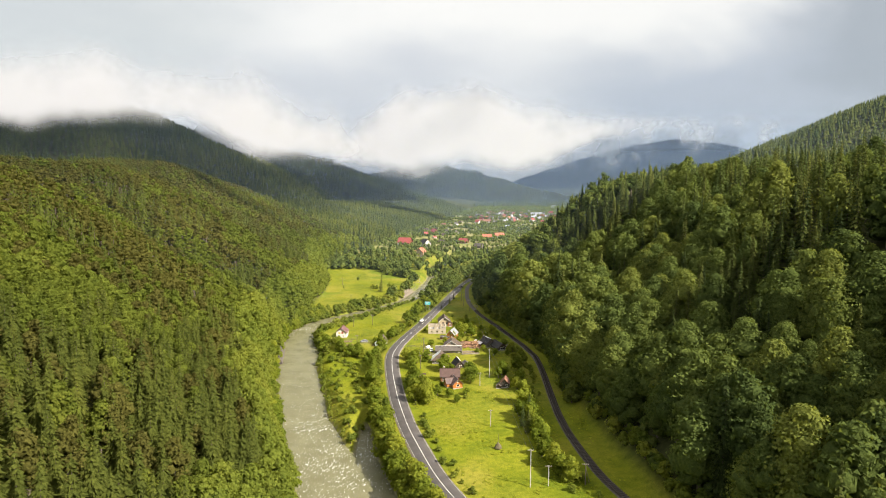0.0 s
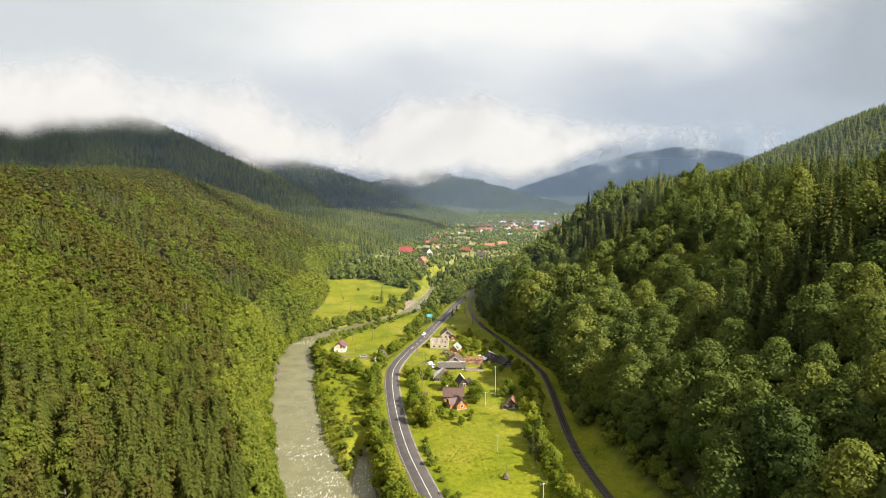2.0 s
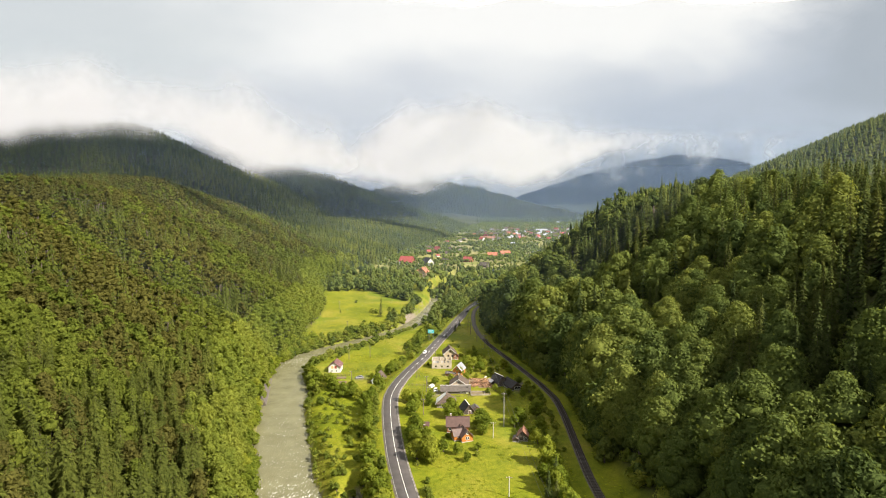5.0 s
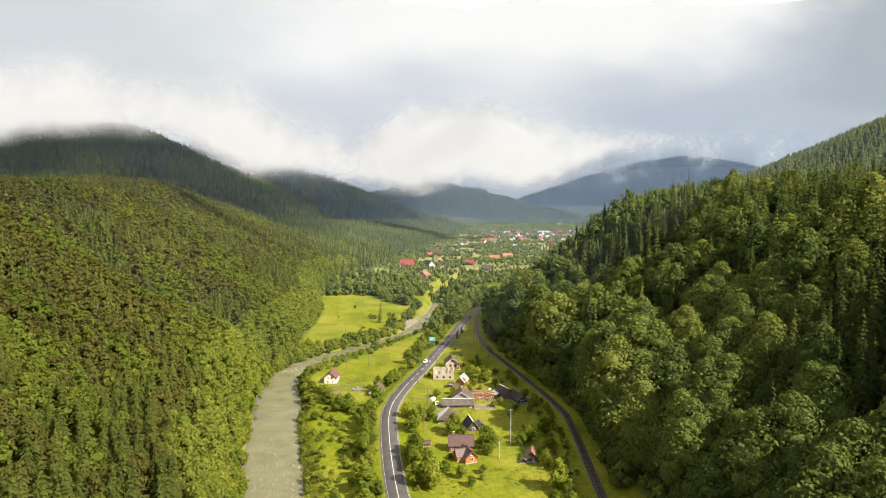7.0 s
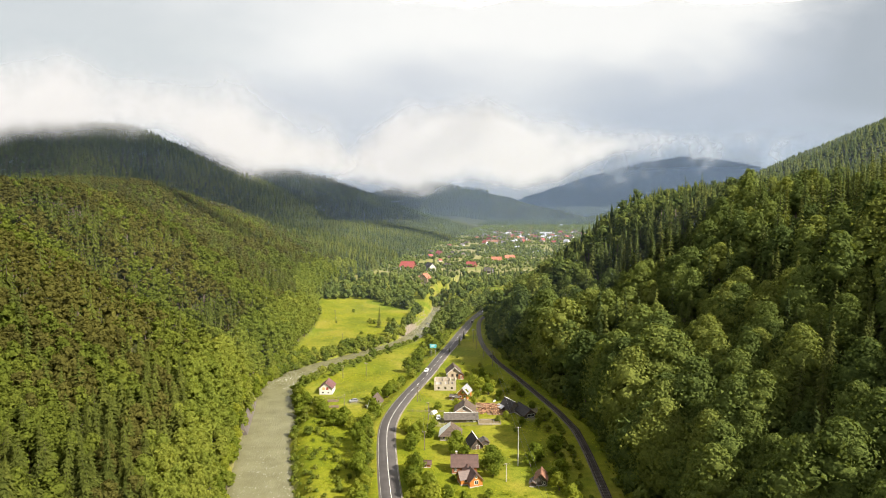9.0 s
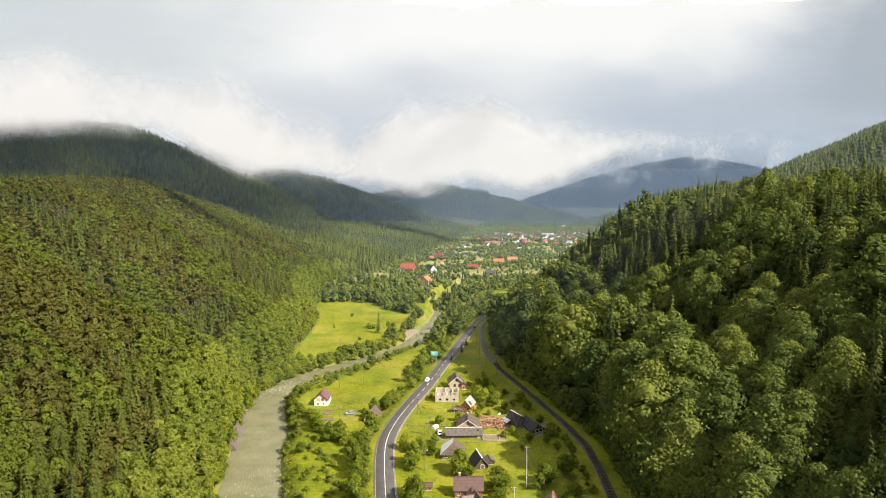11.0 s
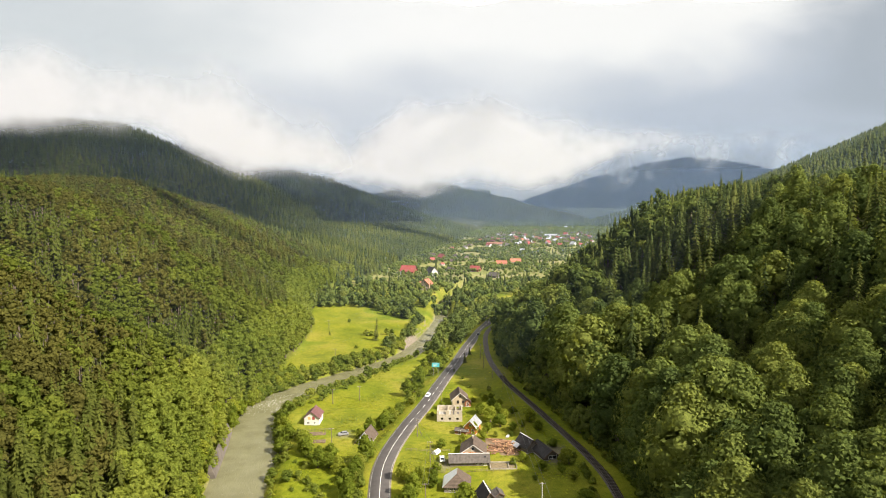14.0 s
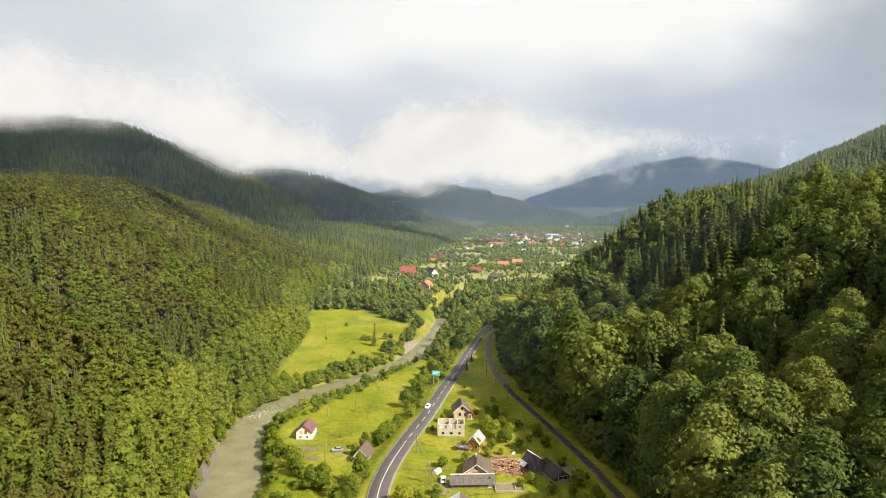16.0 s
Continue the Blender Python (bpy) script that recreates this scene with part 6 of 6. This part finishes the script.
def rough_grass():
    """Tussocks and weeds of the meadows, past counting."""
    rng = np.random.default_rng(3)
    n = 6
    v, f = [], []
    for k in range(n):
        a = rng.uniform(0, 2 * math.pi)
        d = np.array([math.cos(a), math.sin(a), 0])
        s = np.array([-d[1], d[0], 0])
        p = d * rng.uniform(0, 0.25)
        h = rng.uniform(0.08, 0.22)
        at = len(v)
        v += [p - s * 0.2, p + s * 0.2, p + d * 0.45 + np.array([0, 0, h])]
        f.append((at, at + 1, at + 2))
    tuft = [((np.array(v), np.array(f), np.zeros(n, int)), None)]
    x, y = jitter(-110, 56, 150, 520, 1.5)
    d = np.minimum(from_line(x, y, RIVER), from_line(x, y, CREEK))
    w = wobble(x, y, 11, 2) + 0.7 * wobble(x, y, 4, 1) + RNG.normal(0, 0.35, len(x))
    ok = (d > 1.5) & (np.abs(x - road_x(y)) > 5.2) & (np.abs(x - rail_x(y)) > 4) & (x > toe_l(y)) & (x < toe_r(y)) & (w > np.where(y < 400, 0.2, 0.6)) & in_view(x, y, 0.75, 20)
    x, y = x[ok], y[ok]
    forest("rough_grass", "tussocks of long yellow-green meadow grass", tuft, (GRASS_BLADES,), x, y, RNG.uniform(0.5, 1.5, len(x)), RNG.uniform(0, 1, len(x)), "grass")


rough_grass()


# ---- the distant village ----
def village():
    rng = np.random.default_rng(11)
    looks = [(PLASTER, ROOF_RED, "white village house with a red roof"), (PLASTER, ROOF_SLATE, "white village house with a grey roof"),
             (BEIGE, ROOF_BROWN, "beige village house with a brown roof"), (PLASTER, ROOF_ORANGE, "white village house with an orange roof"),
             (GREY_WOOD, ROOF_UMBER, "grey wooden village house with a brown roof"), (PLASTER, ROOF_ZINC, "white village house with a pale metal roof")]
    made = []
    for wl, rf, lb in looks:
        made.append(house("village_house", lb, 60, 900, 0, 8, 10, 3.6, 7.0, wl, rf, 0.6, windows=[("front", -1.8, 1.2, 1.2, 1.3), ("front", 1.8, 1.2, 1.2, 1.3), ("right", 0, 1.2, 1.4, 1.3), ("left", 0, 1.2, 1.4, 1.3)],
                          group="village houses"))
    spots = []
    tries = 0
    while len(spots) < 150 and tries < 9000:
        tries += 1
        core = rng.uniform() < 0.82
        y = rng.uniform(1300, 1820) if core else rng.uniform(830, 2300)
        lo, hi = float(toe_l(y)) + 25, min(float(toe_r(y)) - 25, 0.215 * y)
        x = rng.uniform(max(lo, 0.05 * y), hi) if core else rng.uniform(lo, hi)
        if all((x - a) ** 2 + (y - b) ** 2 > 260 for a, b in spots) and not (abs(x) < 30 and y < 850):
            spots.append((x, y))
    used = set()
    for x, y in spots:
        k = int(rng.choice(6, p=[0.2, 0.2, 0.15, 0.1, 0.2, 0.15]))
        m = pose(x, y, ground_at(x, y) - 0.2, 0, 0, rng.uniform(0, 180))
        ob = copy_thing(made[k], m) if k in used else made[k]
        used.add(k)
        ob.matrix_basis = m @ Matrix.Diagonal((1, 1, rng.uniform(0.8, 1.2), 1)) @ Matrix.Scale(rng.uniform(0.6, 1.05), 4)


village()
house("red_roofed_inn", "large chalet with a bright red hipped roof among trees", -56, 852, 70, 12, 17, 4.5, 10.5, RUST_WOOD, ROOF_RED, 1.2, windows=[("left", -4, 1.4, 1.6, 1.6), ("left", 0, 1.4, 1.6, 1.6), ("left", 4, 1.4, 1.6, 1.6)])
house("orange_villa", "tall villa with an orange tiled roof at the wood's edge", -29, 724, -20, 10, 11, 6.5, 11.0, BEIGE, ROOF_ORANGE, 0.8,
      windows=[("front", -2.4, 1.2, 1.2, 1.6), ("front", 2.4, 1.2, 1.2, 1.6), ("front", -2.4, 4.2, 1.2, 1.4), ("front", 2.4, 4.2, 1.2, 1.4), ("front", 0, 7.2, 1.0, 1.2)], chimney=(2, 2, 0.6))
house("villa_wing", "lower wing of an orange-roofed villa", -36.5, 727, -20, 7, 8, 4.0, 7.5, BEIGE, ROOF_ORANGE, 0.6, windows=[("front", 0, 1.2, 1.4, 1.4)])
house("black_roofed_house", "white house with a black gabled roof", -27, 838, 30, 10, 13, 4.5, 10, PLASTER, ROOF_BLACK, 0.8, windows=[("front", -2, 1.4, 1.4, 1.5), ("front", 2, 1.4, 1.4, 1.5)])
house("red_cottage", "red-roofed cottage beside distant fields", 27, 875, 60, 9, 12, 3.5, 7.5, RUST_WOOD, ROOF_RED, 0.8, windows=[("left", 0, 1.2, 1.2, 1.3)])
house("long_red_hall", "long hall with a rusty red roof at the village edge", 84, 1330, 88, 13, 30, 4, 8, PLASTER, ROOF_RUST, 0.8, category="hall", windows=[("left", -9, 1.2, 2, 1.8), ("left", -3, 1.2, 2, 1.8), ("left", 3, 1.2, 2, 1.8), ("left", 9, 1.2, 2, 1.8)])
house("orange_cottage", "orange-roofed cottage beside distant fields", 66, 943, 80, 9, 14, 3.5, 7.5, PLASTER, ROOF_ORANGE, 0.8)
house("orange_cottage", "orange-roofed cottage beside distant fields", 88, 974, 100, 9, 14, 3.5, 7.0, BEIGE, ROOF_ORANGE, 0.8)
house("red_chalet", "small red-roofed chalet under dark spruces", -18, 1034, 40, 9, 10, 4, 9, RUST_WOOD, ROOF_RED, 0.8)
house("roadside_house", "grey-roofed house beyond the road's bend", 46, 812, 50, 9, 12, 3.2, 6.5, GREY_WOOD, ROOF_SLATE, 0.7)
house("white_hall", "long white industrial hall in the village", 250, 1650, 86, 14, 30, 6, 8.5, PLASTER, ROOF_ZINC, 0.6, category="hall")


# ---- railway track, walls, posts ----
def track():
    q, r, s = along(RAIL, 1.0)
    use = (q[:, 1] > 140) & (q[:, 1] < 420)
    root = new("railway_track")
    tagged(root, "single railway track with rusty rails on dark sleepers", "railway track")
    pts = q[use]
    line = [(float(a), float(b)) for a, b in pts[::4, :2]]
    for off in (-0.76, 0.76):
        me = ribbon("rail", line, [(off - 0.06, 0.36), (off - 0.04, 0.5), (off + 0.04, 0.5), (off + 0.06, 0.36)], (RAIL_STEEL,), None, 0.15)
        ob = new("rail", me)
        ob.parent = root
    bm = box(-1.3, 1.3, -0.12, 0.12, 0.1, 0.36)
    me = bpy.data.meshes.new("sleeper")
    bm.to_mesh(me)
    bm.free()
    me.materials.append(SLEEPER_WOOD)
    count = 0
    for k in np.nonzero(use)[0]:
        if count < 280:
            ob = new("sleeper", me)
            ob.parent = root
            ob.matrix_basis = pose(q[k, 0], q[k, 1], ground_at(q[k, 0], q[k, 1]) + 0.15, 0, 0, math.degrees(math.atan2(r[k, 1], r[k, 0])))
            count += 1


track()


def bank_wall():
    """Concrete facing at the foot of the slope where the river turns."""
    q, r, s = along([(-89.5, 318), (-92.5, 332), (-95.0, 343), (-97.5, 354), (-99.5, 362)], 2.0)
    bm = bmesh.new()
    rows = []
    for k in range(len(q)):
        x, y = q[k, :2]
        rx, ry = r[k]
        rows.append([bm.verts.new((x + rx * o, y + ry * o, z)) for o, z in ((2.4, -9.4), (0.2, -3.4), (-0.4, -3.3), (-1.4, -9.4))])
    for a, b in zip(rows, rows[1:]):
        for i in range(3):
            bm.faces.new((a[i], a[i + 1], b[i + 1], b[i]))
    bm.faces.new(rows[0])
    bm.faces.new(rows[-1][::-1])
    bmesh.ops.recalc_face_normals(bm, faces=bm.faces)
    me = bpy.data.meshes.new("wall_riverbank")
    bm.to_mesh(me)
    bm.free()
    me.materials.append(plain("stained_concrete", (0.12, 0.1, 0.085), 0.95, 0.35, 0.4, bumps=0.6))
    tagged(new("wall_riverbank", me), "sloping stained concrete wall along the river bank", "retaining wall", kind="structure")


bank_wall()


def stones():
    rng = np.random.default_rng(9)
    protos = []
    for k in range(4):
        v, f = blob(rng, np.zeros(3), np.array([0.5, 0.4, 0.28]), 0.18, 1)
        protos.append(((v, f, np.zeros(len(f), int)), None))
    x, y = jitter(-110, -10, 165, 640, 1.6)
    d = np.minimum(from_line(x, y, RIVER), from_line(x, y, CREEK))
    ok = (d > -1.4) & (d < 0.9) & (RNG.uniform(size=len(x)) < 0.5)
    ok |= (np.abs(d) < 6) & (y > 478) & (y < 600) & (RNG.uniform(size=len(x)) < 0.5)
    x, y = x[ok], y[ok]
    forest("river_stones", "grey-brown boulders and cobbles along the river banks", protos, (plain("river_stone", (0.27, 0.23, 0.19), 0.85, 0.4, 0.6),), x, y, RNG.uniform(0.4, 1.6, len(x)), RNG.uniform(size=len(x)), "stones")


stones()


# ---- low cloud and haze veils ----
def cloud_material(name, colour, size, rough):
    m, nt, b = material(name)
    nt.nodes.remove(b)
    out = nt.nodes["Material Output"]
    at = nt.nodes.new("ShaderNodeAttribute")
    at.attribute_name = "dense"
    n = noise_node(nt, 1.0 / size, 8, 0.6)
    a = nt.nodes.new("ShaderNodeMath")
    a.operation, a.inputs[1].default_value = "MULTIPLY_ADD", rough
    nt.links.new(n.outputs[0], a.inputs[0])
    less = nt.nodes.new("ShaderNodeMath")
    less.operation, less.inputs[1].default_value = "SUBTRACT", rough * 0.5
    nt.links.new(at.outputs["Fac"], less.inputs[0])
    nt.links.new(less.outputs[0], a.inputs[2])
    body, rim = nt.nodes.new("ShaderNodeMapRange"), nt.nodes.new("ShaderNodeMapRange")
    for k, source, reach in ((body, a.outputs[0], 1.0), (rim, at.outputs["Fac"], 0.12)):
        k.interpolation_type = "SMOOTHSTEP"
        k.inputs[1].default_value, k.inputs[2].default_value = 0.0, reach
        nt.links.new(source, k.inputs[0])
    cl = nt.nodes.new("ShaderNodeMath")
    cl.operation = "MULTIPLY"
    nt.links.new(body.outputs[0], cl.inputs[0])
    nt.links.new(rim.outputs[0], cl.inputs[1])
    d, t, tr = nt.nodes.new("ShaderNodeBsdfDiffuse"), nt.nodes.new("ShaderNodeBsdfTranslucent"), nt.nodes.new("ShaderNodeBsdfTransparent")
    d.inputs[0].default_value = t.inputs[0].default_value = (*colour, 1)
    mx, my = nt.nodes.new("ShaderNodeMixShader"), nt.nodes.new("ShaderNodeMixShader")
    mx.inputs[0].default_value = 0.5
    nt.links.new(d.outputs[0], mx.inputs[1])
    nt.links.new(t.outputs[0], mx.inputs[2])
    nt.links.new(cl.outputs[0], my.inputs[0])
    nt.links.new(tr.outputs[0], my.inputs[1])
    nt.links.new(mx.outputs[0], my.inputs[2])
    nt.links.new(my.outputs[0], out.inputs[0])
    return m


CLOUD = cloud_material("low_cloud", (0.745, 0.75, 0.81), 130.0, 1.6)
VEIL = cloud_material("haze_veil", (0.29, 0.4, 0.6), 600.0, 0.05)


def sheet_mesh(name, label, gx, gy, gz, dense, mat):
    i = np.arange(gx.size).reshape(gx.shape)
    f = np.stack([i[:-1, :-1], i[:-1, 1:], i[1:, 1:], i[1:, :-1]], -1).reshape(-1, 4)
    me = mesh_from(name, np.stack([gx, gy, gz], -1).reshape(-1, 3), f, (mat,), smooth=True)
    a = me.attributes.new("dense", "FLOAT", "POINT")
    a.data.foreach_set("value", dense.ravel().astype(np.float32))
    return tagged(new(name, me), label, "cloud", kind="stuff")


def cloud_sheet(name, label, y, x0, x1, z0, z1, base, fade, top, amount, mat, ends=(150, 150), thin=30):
    """A bank of cloud, and the haze veils too: base and top are lines of (x, height) of its underside and its crest;
    fade and thin, how softly it ends below and above.
    """
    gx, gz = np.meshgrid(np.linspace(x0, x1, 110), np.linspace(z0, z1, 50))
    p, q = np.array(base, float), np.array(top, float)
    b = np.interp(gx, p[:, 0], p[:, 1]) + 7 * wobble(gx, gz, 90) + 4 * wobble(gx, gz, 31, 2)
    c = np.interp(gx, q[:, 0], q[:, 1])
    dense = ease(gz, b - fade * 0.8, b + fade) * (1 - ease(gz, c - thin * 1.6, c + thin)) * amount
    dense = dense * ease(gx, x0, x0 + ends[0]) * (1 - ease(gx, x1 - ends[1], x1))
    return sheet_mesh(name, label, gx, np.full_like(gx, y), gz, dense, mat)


def unseen_shade_cloud(x0, x1, y0, y1, amount, lead=130):
    """An unseen sheet added high above the view to hold the mountains in shade."""
    rise = 850.0 / SUN_WAY.z
    ox, oy = SUN_WAY.x * rise, SUN_WAY.y * rise
    gx, gy = np.meshgrid(np.linspace(x0, x1, 60), np.linspace(y0, y1, 40))
    dense = amount * ease(gx, x0, x0 + 300) * (1 - ease(gx, x1 - 300, x1)) * ease(gy, y0, y0 + lead) * (1 - ease(gy, y1 - 80, y1))
    sheet_mesh("unseen_shade_cloud", "unseen sheet of cloud added sunward to shade the mountains", gx + ox, gy + oy, 1000 + 25 * wobble(gx, gy, 150), dense, CLOUD)


# each out-of-view sheet is offset along the sun so its shadow lands here
unseen_shade_cloud(-1700, 20, 690, 1280, 0.9)
unseen_shade_cloud(-1700, -240, 1150, 1480, 0.9)
unseen_shade_cloud(-1300, 150, 1230, 2350, 0.8, 420)
unseen_shade_cloud(-1200, 1000, 2450, 3500, 0.75, 250)
WISP = cloud_material("cloud_wisps", (0.6, 0.63, 0.68), 260.0, 3.2)
LOW = "bank of white cloud lying over a mountain top"
cloud_sheet("cloud_bank", LOW, 640, -760, -30, 70, 310, [(-760, 166), (-474, 156), (-387, 160), (-325, 161), (-275, 156), (-231, 141), (-184, 124), (-30, 107)], 19,
            [(-760, 228), (-428, 223), (-373, 232), (-319, 218), (-265, 206), (-211, 204), (-167, 182), (-124, 156), (-30, 124)], 1.0, CLOUD, (40, 90), 32)
cloud_sheet("cloud_bank", LOW, 1292, -560, 620, 60, 420, [(-560, 182), (-420, 155), (-280, 165), (-168, 134), (-76, 119), (16, 134), (132, 127), (189, 140), (258, 160), (400, 205), (620, 240)], 34,
            [(-560, 262), (-300, 230), (-200, 205), (-160, 240), (-99, 282), (-7, 296), (74, 288), (155, 268), (247, 244), (362, 228), (620, 236)], 1.0, CLOUD, (120, 330), 40)
cloud_sheet("cloud_bank", "torn wisps of cloud drifting across a distant mountain", 3300, 300, 2400, 80, 620, [(300, 180), (800, 200), (1200, 260), (1700, 300), (2400, 280)], 90,
            [(300, 420), (2400, 440)], 0.3, WISP, (400, 500), 90)
HAZE = "thin blue sheet put across the valley as distance haze"
# bluish sheets one behind another paint distance haze over the far hills
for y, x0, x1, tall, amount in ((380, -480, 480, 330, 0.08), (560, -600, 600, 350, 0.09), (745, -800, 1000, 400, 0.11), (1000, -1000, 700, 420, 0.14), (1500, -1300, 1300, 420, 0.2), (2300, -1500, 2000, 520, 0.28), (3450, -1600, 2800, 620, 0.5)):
    cloud_sheet("haze_sheet", HAZE, y, x0, x1, 0, tall, [(x0, -10), (x1, -10)], 25, [(x0, tall * 0.75), (x1, tall * 0.75)], amount, VEIL, (100, 100), tall * 0.25)
